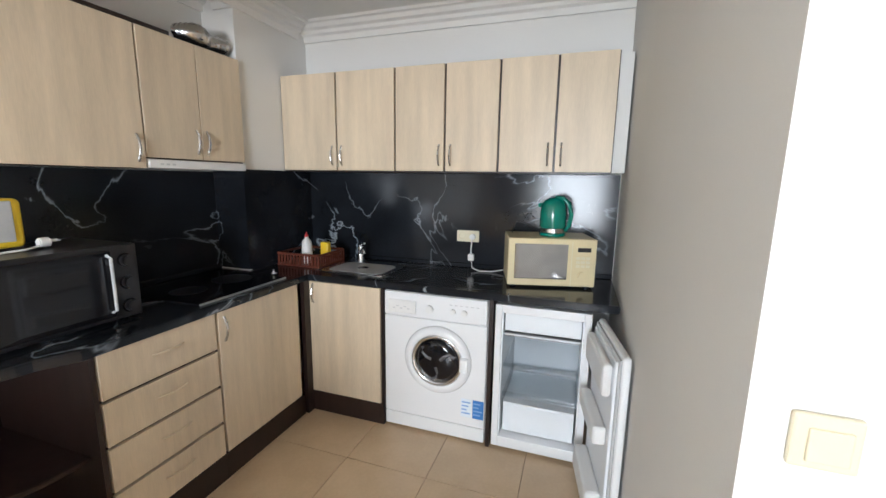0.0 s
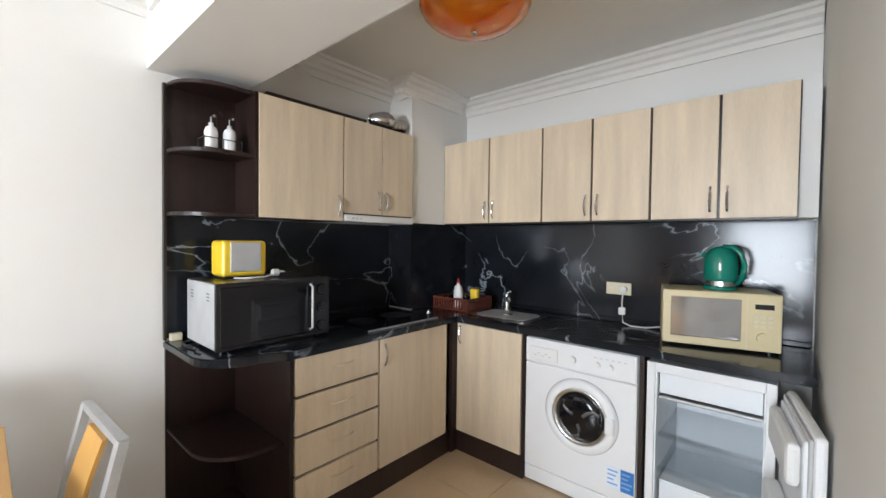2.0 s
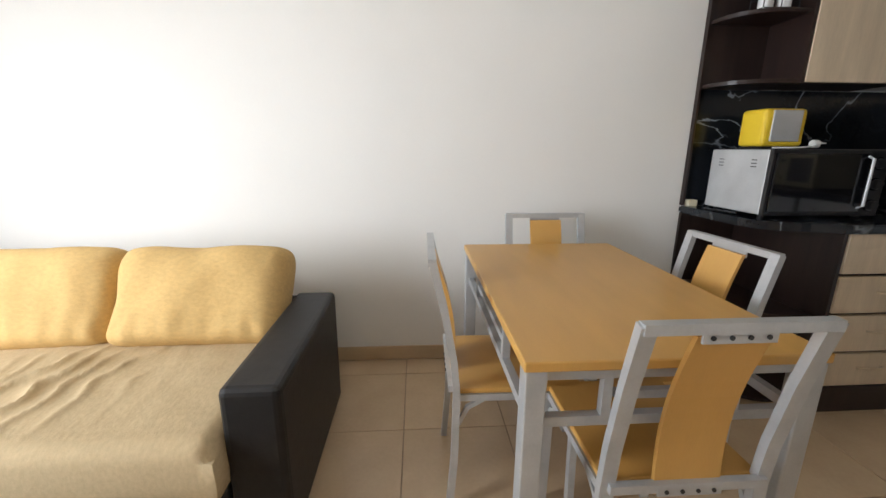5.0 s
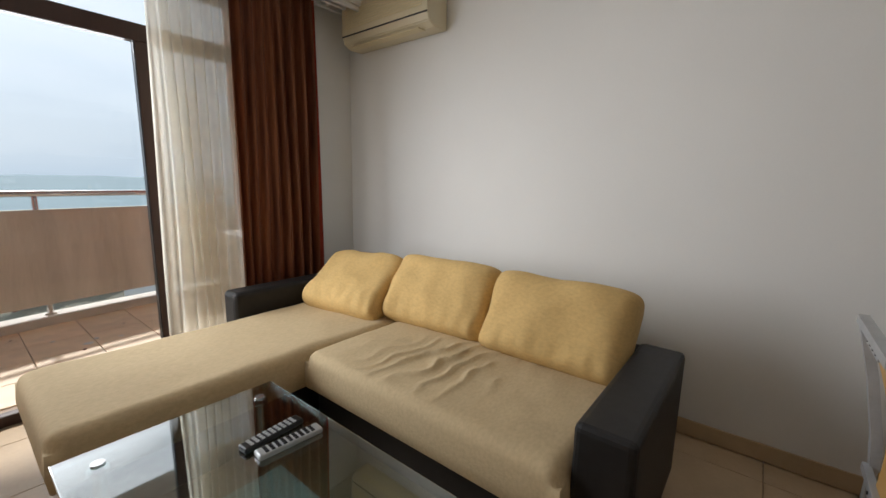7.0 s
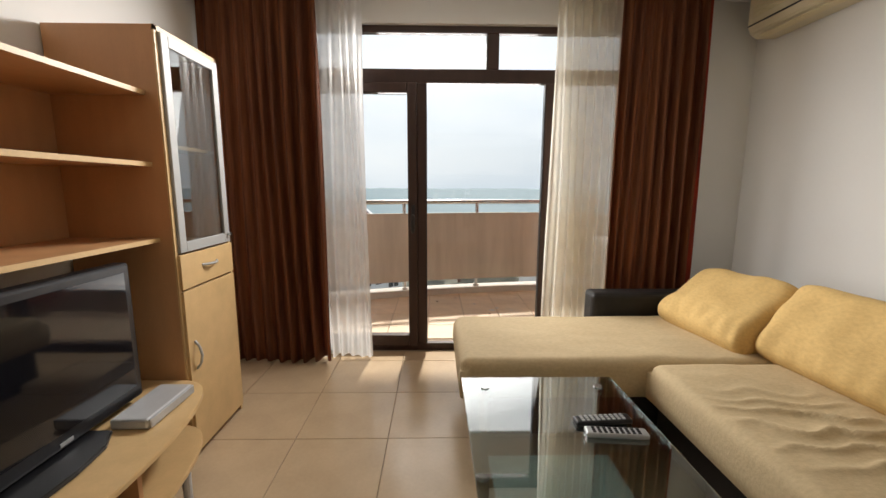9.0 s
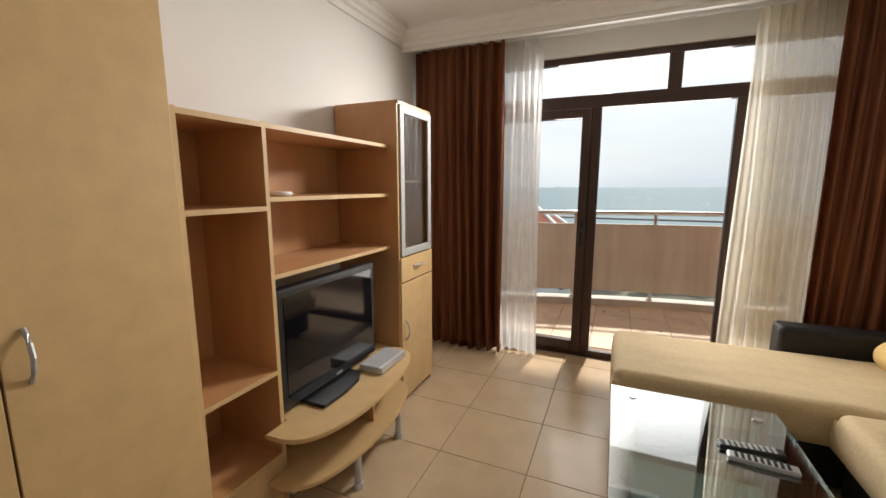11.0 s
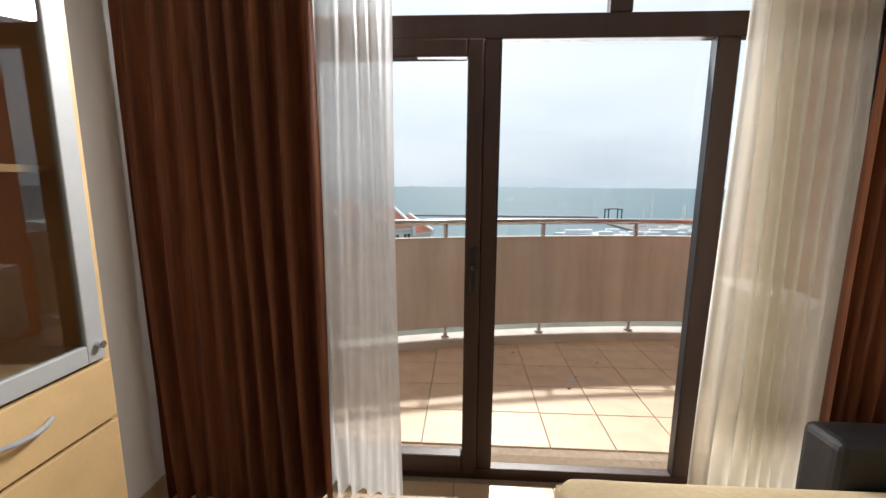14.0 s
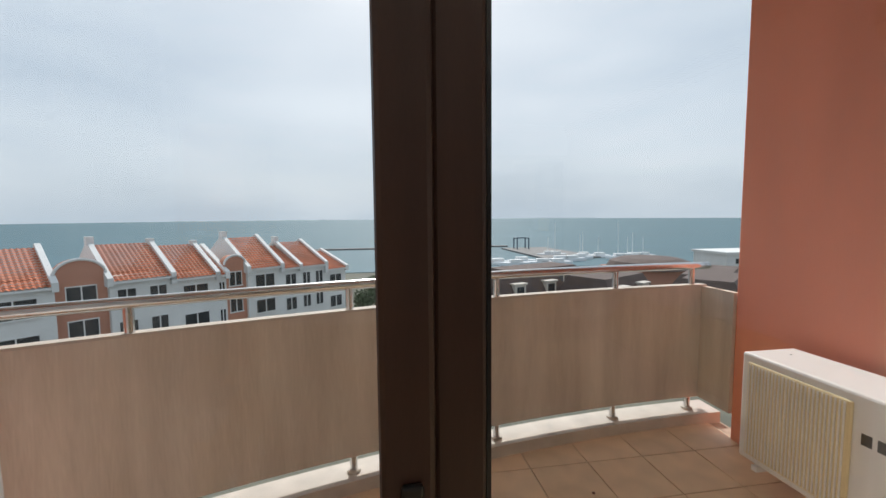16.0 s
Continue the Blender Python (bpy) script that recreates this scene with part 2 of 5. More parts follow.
# ---- mesh helpers ----
def box(x0, x1, y0, y1, z0, z1, bev=0.0, seg=2):
    bm = bmesh.new()
    bmesh.ops.create_cube(bm, size=1)
    bmesh.ops.scale(bm, vec=(abs(x1 - x0), abs(y1 - y0), abs(z1 - z0)), verts=bm.verts)
    bmesh.ops.translate(bm, vec=((x0 + x1) / 2, (y0 + y1) / 2, (z0 + z1) / 2), verts=bm.verts)
    if bev:
        bmesh.ops.bevel(bm, geom=bm.edges[:], offset=bev, segments=seg, affect="EDGES", profile=0.5)
    return bm


def cyl(c, r, h, axis="z", seg=24, r2=None, bev=0.0):
    bm = bmesh.new()
    bmesh.ops.create_cone(bm, cap_ends=True, segments=seg, radius1=r, radius2=r if r2 is None else r2, depth=h)
    if bev:
        es = [e for e in bm.edges if len(e.link_faces) == 2 and max(len(f.verts) for f in e.link_faces) > 4]
        bmesh.ops.bevel(bm, geom=es, offset=bev, segments=2, affect="EDGES")
    if axis == "x":
        bmesh.ops.rotate(bm, matrix=Matrix.Rotation(radians(90), 3, "Y"), verts=bm.verts)
    if axis == "y":
        bmesh.ops.rotate(bm, matrix=Matrix.Rotation(radians(90), 3, "X"), verts=bm.verts)
    bmesh.ops.translate(bm, vec=c, verts=bm.verts)
    return bm


def lathe(c, prof, seg=28, axis="z"):
    bm = bmesh.new()
    rings = []
    for r, h in prof:
        ring = []
        for i in range(seg):
            a = 2 * math.pi * i / seg
            p = (r * math.cos(a), r * math.sin(a), h)
            if axis == "y":
                p = (p[0], -p[2], p[1])
            ring.append(bm.verts.new((c[0] + p[0], c[1] + p[1], c[2] + p[2])))
        rings.append(ring)
    for a, b in zip(rings, rings[1:]):
        for i in range(seg):
            bm.faces.new((a[i], a[(i + 1) % seg], b[(i + 1) % seg], b[i]))
    for ring, flip in ((rings[0], True), (rings[-1], False)):
        bm.faces.new(ring[::-1] if flip else ring)
    bmesh.ops.recalc_face_normals(bm, faces=bm.faces)
    return bm


def prism(pts, z0, z1, bev=0.0):
    bm = bmesh.new()
    f = bm.faces.new([bm.verts.new((x, y, z0)) for x, y in pts])
    top = bmesh.ops.extrude_face_region(bm, geom=[f])
    bmesh.ops.translate(bm, vec=(0, 0, z1 - z0), verts=[v for v in top["geom"] if isinstance(v, bmesh.types.BMVert)])
    bmesh.ops.recalc_face_normals(bm, faces=bm.faces)
    if bev:
        es = [e for e in bm.edges if abs(e.verts[0].co.z - e.verts[1].co.z) < 1e-5]
        bmesh.ops.bevel(bm, geom=es, offset=bev, segments=2, affect="EDGES")
    return bm


def tube(pts, r, seg=10, rect=None):
    """A round tube (or a flat bar, rect = (half width, half height)) along the points."""
    bm = bmesh.new()
    pts = [Vector(p) for p in pts]
    rings = []
    for i, p in enumerate(pts):
        d = (pts[min(i + 1, len(pts) - 1)] - pts[max(i - 1, 0)]).normalized()
        up = Vector((0, 0, 1)) if abs(d.z) < 0.9 else Vector((0, 1, 0))
        s = d.cross(up).normalized()
        u = s.cross(d).normalized()
        if rect:
            offs = [(-rect[0], -rect[1]), (rect[0], -rect[1]), (rect[0], rect[1]), (-rect[0], rect[1])]
        else:
            offs = [(r * math.cos(2 * math.pi * k / seg), r * math.sin(2 * math.pi * k / seg)) for k in range(seg)]
        rings.append([bm.verts.new(p + s * a + u * b) for a, b in offs])
    k = len(rings[0])
    for a, b in zip(rings, rings[1:]):
        for i in range(k):
            bm.faces.new((a[i], a[(i + 1) % k], b[(i + 1) % k], b[i]))
    bm.faces.new(rings[0][::-1])
    bm.faces.new(rings[-1])
    bmesh.ops.recalc_face_normals(bm, faces=bm.faces)
    return bm


def seat_pad(x0, x1, y0, y1, z0, z1, r=0.05, seed=0, creases=None):
    """An upholstered seat block: rounded upper edges, soft dents and, round (x, y) = creases, pulled folds along x."""
    bm = bmesh.new()
    def steps(a, b, n):
        inner = [a + r + (b - a - 2 * r) * k / n for k in range(n + 1)]
        lip = [r * (1 - math.cos(k / 6 * math.pi / 2)) for k in range(6)]
        return [a + v for v in lip] + inner + [b - v for v in lip[::-1]]
    xs, ys = steps(x0, x1, 44), steps(y0, y1, 120 if creases else 44)
    grid = []
    for x in xs:
        col = []
        for y in ys:
            d = [max(0.0, r - v) / r for v in (x - x0, x1 - x, y - y0, y1 - y)]
            q = min(1.0, math.hypot(max(d[0], d[1]), max(d[2], d[3])))
            z = z1 - r * (1 - math.sqrt(1 - q * q))
            p = Vector((x * 4 + seed, y * 4, seed))
            z += (0.007 * noise.noise(p) + 0.003 * noise.noise(p * 3.1)) * (1 - q)
            if creases:
                u, v = x - creases[0], y - creases[1] + 0.2 * (x - creases[0])
                near = math.exp(-(u / 0.25) ** 2 - (v / 0.22) ** 2)
                wob = 0.9 * noise.noise(Vector((x * 3.5, y * 5, 4))) + 0.5 * noise.noise(Vector((x * 9, y * 3, 1)))
                ridge = 1 - abs(math.sin(v * 33 + 3.2 * wob))
                z += near * (0.036 * ridge ** 2.2 - 0.009) * (0.6 + 0.8 * abs(noise.noise(Vector((x * 3, y * 9, 7))))) * (1 - q)
            col.append(bm.verts.new((x, y, z)))
        grid.append(col)
    for a, b in zip(grid, grid[1:]):
        for i in range(len(ys) - 1):
            bm.faces.new((a[i], b[i], b[i + 1], a[i + 1]))
    rim = [c[0] for c in grid] + grid[-1][1:] + [c[-1] for c in grid[::-1]][1:] + grid[0][::-1][1:-1]
    mid = (z0 + z1 - r) / 2
    rings = [rim]
    for z, out in ((mid, 0.008), (z0 + 0.01, 0.0), (z0, -0.01)):
        ring = []
        for v in rim:
            cx, cy = min(max(v.co.x, x0 + r), x1 - r), min(max(v.co.y, y0 + r), y1 - r)
            n = Vector((v.co.x - cx, v.co.y - cy, 0))
            n = n.normalized() if n.length > 1e-6 else n
            ring.append(bm.verts.new((v.co.x + n.x * out, v.co.y + n.y * out, z)))
        rings.append(ring)
    for a, b in zip(rings, rings[1:]):
        for i in range(len(a)):
            bm.faces.new((a[i], a[(i + 1) % len(a)], b[(i + 1) % len(a)], b[i]))
    bm.faces.new(rings[-1])
    bmesh.ops.recalc_face_normals(bm, faces=bm.faces)
    return bm


def cushion(c, size, rot, seed):
    """A loose stuffed cushion, size (thickness, width, height): full in the middle, thin seam and pointed corners, gathers along the lower edge."""
    bm = bmesh.new()
    n = 40
    m = Matrix.LocRotScale(c, Euler([radians(a) for a in rot]), None)
    sides = []
    for sgn in (1, -1):
        g = []
        for i in range(n + 1):
            row = []
            for j in range(n + 1):
                u, v = math.sin((i / n - 0.5) * math.pi), math.sin((j / n - 0.5) * math.pi)
                full = ((1 - u ** 6) * (1 - v ** 6)) ** 0.42
                y = u * size[1] / 2 * (1 - 0.035 * (1 - v * v) * u * u)
                z = v * size[2] / 2 * (1 - 0.045 * (1 - u * u) * v * v)
                y, z = y * (1 - 0.07 * (u * v) ** 6), z * (1 - 0.10 * (u * v) ** 6)
                q = Vector((y * 5 + seed * 3.7, z * 5, seed + sgn))
                puff = 0.026 * noise.noise(q) + 0.008 * noise.noise(q * 2.7)
                gather = 0.010 * math.sin(y * 75 + 3 * noise.noise(q)) * max(0.0, -v) ** 3 * (1 - v * v) * 2.5
                x = sgn * (size[0] / 2 * full + (puff + gather) * min(1.0, 1.6 * full) + 0.004)
                row.append(bm.verts.new(m @ Vector((x, y, z))))
            g.append(row)
        sides.append(g)
        for i in range(n):
            for j in range(n):
                bm.faces.new((g[i][j], g[i + 1][j], g[i + 1][j + 1], g[i][j + 1]))
    for k in range(n):
        for pick in (lambda g, t: g[t][0], lambda g, t: g[t][n], lambda g, t: g[0][t], lambda g, t: g[n][t]):
            a, b = sides
            bm.faces.new((pick(a, k), pick(a, k + 1), pick(b, k + 1), pick(b, k)))
    bmesh.ops.recalc_face_normals(bm, faces=bm.faces)
    return bm


def joined(*bms):
    out = bmesh.new()
    for b in bms:
        me = bpy.data.meshes.new("piece")
        b.to_mesh(me)
        b.free()
        out.from_mesh(me)
        bpy.data.meshes.remove(me)
    return out


def world_of(o):
    m = o.matrix_basis.copy()
    if o.parent:
        m = world_of(o.parent) @ o.matrix_parent_inverse @ m
    return m


def mesh_of(name, bm, material, smooth=False):
    me = bpy.data.meshes.new(name)
    bm.to_mesh(me)
    bm.free()
    me.materials.append(material)
    if smooth:
        me.polygons.foreach_set("use_smooth", [True] * len(me.polygons))
    return me


def part(name, bm, material, parent, label="", smooth=False):
    ob = new(name, mesh_of(name, bm, material, smooth))
    ob.parent = parent
    ob.matrix_parent_inverse = world_of(parent).inverted()
    if label:
        ob["label"] = label
    return ob


def thing(name, at, label, category, group="", kind=""):
    ob = new(name)
    ob.empty_display_size = 0.1
    ob.matrix_basis = Matrix.Translation(at)
    return tagged(ob, label, category, group, kind)


def solid(name, bm, material, label, category="", kind="", group="", smooth=False):
    return tagged(new(name, mesh_of(name, bm, material, smooth)), label, category, group, kind)


def structure(name, bm, material, label=""):
    return solid(name, bm, material, label, "", "structure")


# ---- the room: walls, ceiling, floor ----
XW, XE, YN, YS = -2.08, 1.64, 2.57, -3.90
CEIL = 2.53
structure("wall_west", box(XW - 0.2, XW, YS - 0.25, YN + 0.2, -0.1, CEIL + 0.1), PAINT, "plain white painted wall behind sofa and table")
structure("wall_east", box(XE, XE + 0.2, YS - 0.25, 0.64, -0.1, CEIL + 0.1), PAINT, "plain white painted wall behind the shelf units")
structure("wall_north", box(XW, 0.303, YN, YN + 0.2, -0.1, CEIL + 0.1), PAINT, "white painted wall behind the kitchen")
structure("wall_kitchen_side", prism([(0.303, YN + 0.2), (0.33, 0.64), (XE + 0.2, 0.64), (XE + 0.2, YN + 0.2)], -0.1, CEIL + 0.1), PAINT, "white painted wall block beside the kitchen")
structure("wall_column", box(XW, -1.845, 1.93, YN, 0.0, CEIL), PAINT, "white boxed column in the kitchen corner")
WX0, WX1, WTOP = -1.32, 1.08, 2.312
structure("wall_south_right", box(XW, WX0, YS - 0.22, YS, -0.1, CEIL + 0.1), PAINT, "white wall beside the balcony door")
structure("wall_south_left", box(WX1, XE, YS - 0.22, YS, -0.1, CEIL + 0.1), PAINT, "white wall beside the balcony door")
structure("wall_south_lintel", box(WX0, WX1, YS - 0.22, YS, WTOP, CEIL + 0.1), PAINT, "white lintel above the balcony door")
structure("ceiling", box(XW - 0.2, XE + 0.2, YS - 0.22, YN + 0.2, CEIL, CEIL + 0.12), PLASTER, "smooth white ceiling")
structure("ceiling_beam", box(XW, 0.329, 0.43, 0.85, 2.18, CEIL), PAINT, "white ceiling beam between kitchen and living room")


def cornice(p0, p1, inward, z=CEIL, drop=0.12, run=0.10):
    """A stepped plaster moulding along a wall, from p0 to p1, that projects towards inward."""
    prof = [(0, 0), (run, 0), (run, -0.018), (run - 0.02, -0.022), (run - 0.03, -0.045), (run - 0.055, -0.055), (run - 0.06, -0.075), (0.02, -0.085), (0.015, -drop), (0, -drop)]
    bm = bmesh.new()
    ends = []
    for p in (p0, p1):
        ends.append([bm.verts.new((p[0] + inward[0] * a, p[1] + inward[1] * a, z + b)) for a, b in prof])
    k = len(prof)
    for i in range(k):
        bm.faces.new((ends[0][i], ends[0][(i + 1) % k], ends[1][(i + 1) % k], ends[1][i]))
    bm.faces.new(ends[0])
    bm.faces.new(ends[1][::-1])
    bmesh.ops.recalc_face_normals(bm, faces=bm.faces)
    return bm


structure("trim_cornice_north", cornice((-1.845, YN - 0.002), (0.298, YN - 0.002), (0, -1)), MOULD, "white stepped plaster cornice")
structure("trim_cornice_column", joined(cornice((-1.843, 1.828), (-1.843, YN - 0.1), (1, 0)), cornice((XW + 0.1, 1.928), (-1.845, 1.928), (0, -1))), MOULD, "white stepped plaster cornice")
structure("trim_cornice_kitchen_west", cornice((XW + 0.002, 0.852), (XW + 0.002, 1.93), (1, 0)), MOULD, "white stepped plaster cornice")
structure("trim_cornice_west", cornice((XW + 0.002, -3.53), (XW + 0.002, 0.43), (1, 0)), MOULD, "white stepped plaster cornice")
structure("trim_cornice_east", cornice((XE - 0.002, -3.53), (XE - 0.002, 0.56), (-1, 0)), MOULD, "white stepped plaster cornice")
structure("trim_cornice_beam", cornice((XW + 0.1, 0.428), (0.3, 0.428), (0, -1)), MOULD, "white stepped plaster cornice")
structure("trim_curtain_pelmet", joined(box(XW, XE, -3.57, -3.545, 2.385, CEIL), cornice((XW, -3.543), (XE, -3.543), (0, 1))), MOULD, "white moulded plaster curtain pelmet")
for nm, b in (("baseboard_west", box(XW, XW + 0.012, YS, 0.49, 0.004, 0.085, 0.003)), ("baseboard_east", box(XE - 0.012, XE, YS, 0.56, 0.004, 0.085, 0.003)),
              ("baseboard_south", box(XW + 0.012, WX0, YS, YS + 0.012, 0.004, 0.085, 0.003)), ("baseboard_entry", box(0.318, XE - 0.012, 0.628, 0.64, 0.004, 0.085, 0.003)),
              ("baseboard_kitchen", prism([(0.305, 1.5), (0.318, 0.64), (0.331, 0.64), (0.318, 1.5)], 0.004, 0.085))):
    structure(nm, b, SKIRT, "tan ceramic skirting")
floor = structure("floor", box(XW - 0.2, XE + 0.2, YS - 0.22, YN + 0.2, -0.15, -0.006), GROUT, "beige ceramic tiled floor")

# balcony door and fixed lights
FY0, FY1 = -3.99, -3.935
door = thing("door_1", (0.15, -3.95, 0), "dark brown framed glazed balcony door, closed", "balcony door", kind="structure")
part("frame_jamb", box(WX0, WX0 + 0.075, FY0, FY1, 0, WTOP, 0.006), BROWNFRAME, door)
part("frame_jamb", box(WX1 - 0.075, WX1, FY0, FY1, 0, WTOP, 0.006), BROWNFRAME, door)
part("frame_head", box(WX0 + 0.075, WX1 - 0.075, FY0, FY1, 2.265, WTOP, 0.006), BROWNFRAME, door)
part("transom", box(WX0 + 0.075, WX1 - 0.075, FY0, FY1, 1.94, 2.033, 0.006), BROWNFRAME, door)
part("transom_mullion", box(-0.318, -0.232, FY0, FY1, 2.033, 2.265, 0.006), BROWNFRAME, door)
part("mullion", box(0.187, 0.252, FY0, FY1, 0.05, 1.94, 0.006), BROWNFRAME, door)
part("mullion", box(-0.735, -0.652, FY0, FY1, 0.05, 1.94, 0.006), BROWNFRAME, door)
part("threshold", box(WX0 + 0.075, WX1 - 0.075, FY0, FY1, -0.01, 0.05, 0.006), BROWNFRAME, door)
leaf = part("leaf", joined(box(0.252, 0.318, FY0 + 0.005, FY1 + 0.018, 0.03, 1.94, 0.008), box(0.94, 1.005, FY0 + 0.005, FY1 + 0.018, 0.03, 1.94, 0.008),
                           box(0.318, 0.94, FY0 + 0.005, FY1 + 0.018, 1.87, 1.94, 0.008), box(0.318, 0.94, FY0 + 0.005, FY1 + 0.018, 0.03, 0.12, 0.008)), BROWNFRAME, door)
part("gasket", joined(box(-0.652, -0.646, FY0 + 0.01, FY1 - 0.004, 0.05, 1.94), box(0.181, 0.187, FY0 + 0.01, FY1 - 0.004, 0.05, 1.94)), BLACK, door)
handle = part("door_handle", joined(box(0.268, 0.294, FY1 + 0.018, FY1 + 0.028, 0.99, 1.10, 0.004), cyl((0.281, FY1 + 0.045, 1.02), 0.011, 0.05, "y", 14), lathe((0.281, FY1 + 0.068, 0.90), [(0.004, 0), (0.011, 0.008), (0.015, 0.03), (0.015, 0.08), (0.013, 0.12), (0.006, 0.13)], 16)), BLACK, leaf, "black lever handle")
panes = [part("pane", box(WX0 + 0.075, -0.735, -3.967, -3.962, 0.05, 1.94), PANE, door), part("pane", box(-0.647, 0.182, -3.967, -3.962, 0.05, 1.94), PANE, door), part("pane", box(0.318, 0.94, -3.967, -3.962, 0.12, 1.87), PANE, door),
         part("pane", box(WX0 + 0.075, -0.318, -3.967, -3.962, 2.033, 2.265), PANE, door), part("pane", box(-0.232, 1.005, -3.967, -3.962, 2.033, 2.265), PANE, door)]
for p in panes:
    p.visible_shadow = False

# ---- kitchen ----
def bow_handle(c, length, axis, out, r=0.006):
    """A bowed bar handle at c, along axis z or y or x, standing out by the vector out."""
    d = {"z": Vector((0, 0, 1)), "y": Vector((0, 1, 0)), "x": Vector((1, 0, 0))}[axis]
    c, o = Vector(c), Vector(out)
    return tube([c + d * length * k + o * (1 - (2 * k) ** 2) for k in (-0.5, -0.4, -0.25, 0, 0.25, 0.4, 0.5)], r, 8)


# upper cabinets on the back wall
BX = (-1.843, -1.422, -1.011, -0.691, -0.373, -0.066, 0.230)
UZ0, UZ1 = 1.522, 2.128
for i in range(0, 6, 2):
    cab = thing("wall_cabinet", ((BX[i] + BX[i + 2]) / 2, 2.56, UZ0), "pale oak laminate two-door wall cabinet with dark carcass", "kitchen cabinet", "kitchen wall cabinets")
    part("body", box(BX[i] - (0.012 if i == 0 else 0), BX[i + 2] - 0.001, 2.302, 2.565, UZ0 - 0.006, UZ1), WENGE, cab, "dark wenge carcass")
    for k in (i, i + 1):
        d = part("door", box(BX[k] + 0.006, BX[k + 1] - 0.006, 2.282, 2.301, UZ0 + 0.002, UZ1 - 0.002, 0.002), OAK, cab)
        hx = BX[k + 1] - 0.035 if k == i else BX[k] + 0.035
        part("handle", bow_handle((hx, 2.282, UZ0 + 0.095), 0.12, "z", (0, -0.022, 0)), CHROME, d, "chrome bow handle")
solid("filler_panel", box(0.224, 0.296, 2.35, 2.565, UZ0, UZ1), PAINT, "white filler panel beside the wall cabinet", "panel")

# upper cabinets on the left wall
LX = -1.82
cab = thing("wall_cabinet", (-1.95, 1.09, 1.505), "pale oak laminate single-door wall cabinet", "kitchen cabinet", "kitchen wall cabinets")
part("body", box(XW + 0.005, LX - 0.02, 0.837, 1.341, 1.503, 2.125), WENGE, cab, "dark wenge carcass")
d = part("door", box(LX - 0.019, LX, 0.838, 1.339, 1.505, 2.128, 0.002), OAK, cab)
part("handle", bow_handle((LX, 1.305, 1.595), 0.12, "z", (0.022, 0, 0)), CHROME, d, "chrome bow handle")
cab = thing("hood_cabinet", (-1.95, 1.63, 1.555), "pale oak laminate two-door cabinet above the cooker hood", "kitchen cabinet", "kitchen wall cabinets")
part("body", box(XW + 0.005, LX - 0.02, 1.345, 1.925, 1.55, 2.125), WENGE, cab, "dark wenge carcass")
for y0, y1, hy in ((1.347, 1.638, 1.612), (1.644, 1.922, 1.672)):
    d = part("door", box(LX - 0.019, LX, y0, y1, 1.556, 2.128, 0.002), OAK, cab)
    part("handle", bow_handle((LX, hy, 1.645), 0.12, "z", (0.022, 0, 0)), CHROME, d, "chrome bow handle")
hood = thing("cooker_hood", (-1.95, 1.63, 1.50), "white slim built-in cooker hood under the cabinet", "cooker hood")
part("body", box(XW + 0.01, LX - 0.005, 1.35, 1.92, 1.505, 1.549, 0.004), PLASTIC, hood)
part("front_strip", box(LX - 0.005, LX + 0.006, 1.35, 1.92, 1.507, 1.545, 0.003), PLASTIC, hood)
part("button", joined(*[box(LX + 0.006, LX + 0.009, 1.40 + 0.03 * k, 1.415 + 0.03 * k, 1.522, 1.53) for k in range(3)]), GREY, hood)
solid("cabinet_top_board", box(XW + 0.06, LX - 0.05, 0.9, 1.55, 2.127, 2.165, 0.002), WENGE, "dark wenge board lying on the wall cabinets", "board")
duct = [(-1.93 + 0.03 * math.sin(a * 0.8), 1.62 + 0.30 * k / 60, 2.205) for k, a in [(k, k * 0.15) for k in range(61)]]
bm = tube(duct, 0.055, 18)
ring = 0
for v in bm.verts:
    c = Vector((-1.93, v.co.y, 2.19))
    k = math.sin((v.co.y - 1.62) * 2 * math.pi / 0.018)
    end = math.sin(max(0.0, min(1.0, (v.co.y - 1.615) / 0.31)) * math.pi) ** 0.4
    v.co.x = -1.93 + (v.co.x + 1.93) * (1.5 + 0.07 * k) * (0.35 + 0.65 * end)
    v.co.z = 2.195 + (v.co.z - 2.205) * (1.1 + 0.07 * k) * (0.35 + 0.65 * end)
solid("flexible_duct", bm, CHROME, "crumpled silver aluminium duct on top of the cabinets", "duct", smooth=True)


def corner_shelf_pts(y0, y1, x0, x1, r):
    pts = [(x0, y0), (x0, y1), (x1, y1)]
    for k in range(9):
        a = k / 8 * math.pi / 2
        pts.append((x1 - r + r * math.cos(a), y0 + r - r * math.sin(a)))
    return pts


rack = thing("open_wall_shelf", (-1.95, 0.67, 1.50), "dark wenge open end shelf with rounded front corners", "wall shelf")
part("back_panel", box(XW + 0.004, XW + 0.02, 0.50, 0.834, 1.50, 2.13), WENGE, rack)
part("side_panel", box(XW + 0.02, LX - 0.004, 0.818, 0.835, 1.50, 2.13), WENGE, rack)
part("edge_strip", box(XW + 0.004, XW + 0.03, 0.488, 0.50, 0.90, 2.13), WENGE, rack)
for z in (1.50, 1.80, 2.112):
    part("shelf", prism(corner_shelf_pts(0.50, 0.818, XW + 0.02, LX - 0.01, 0.2), z, z + 0.018, 0.003), WENGE, rack)


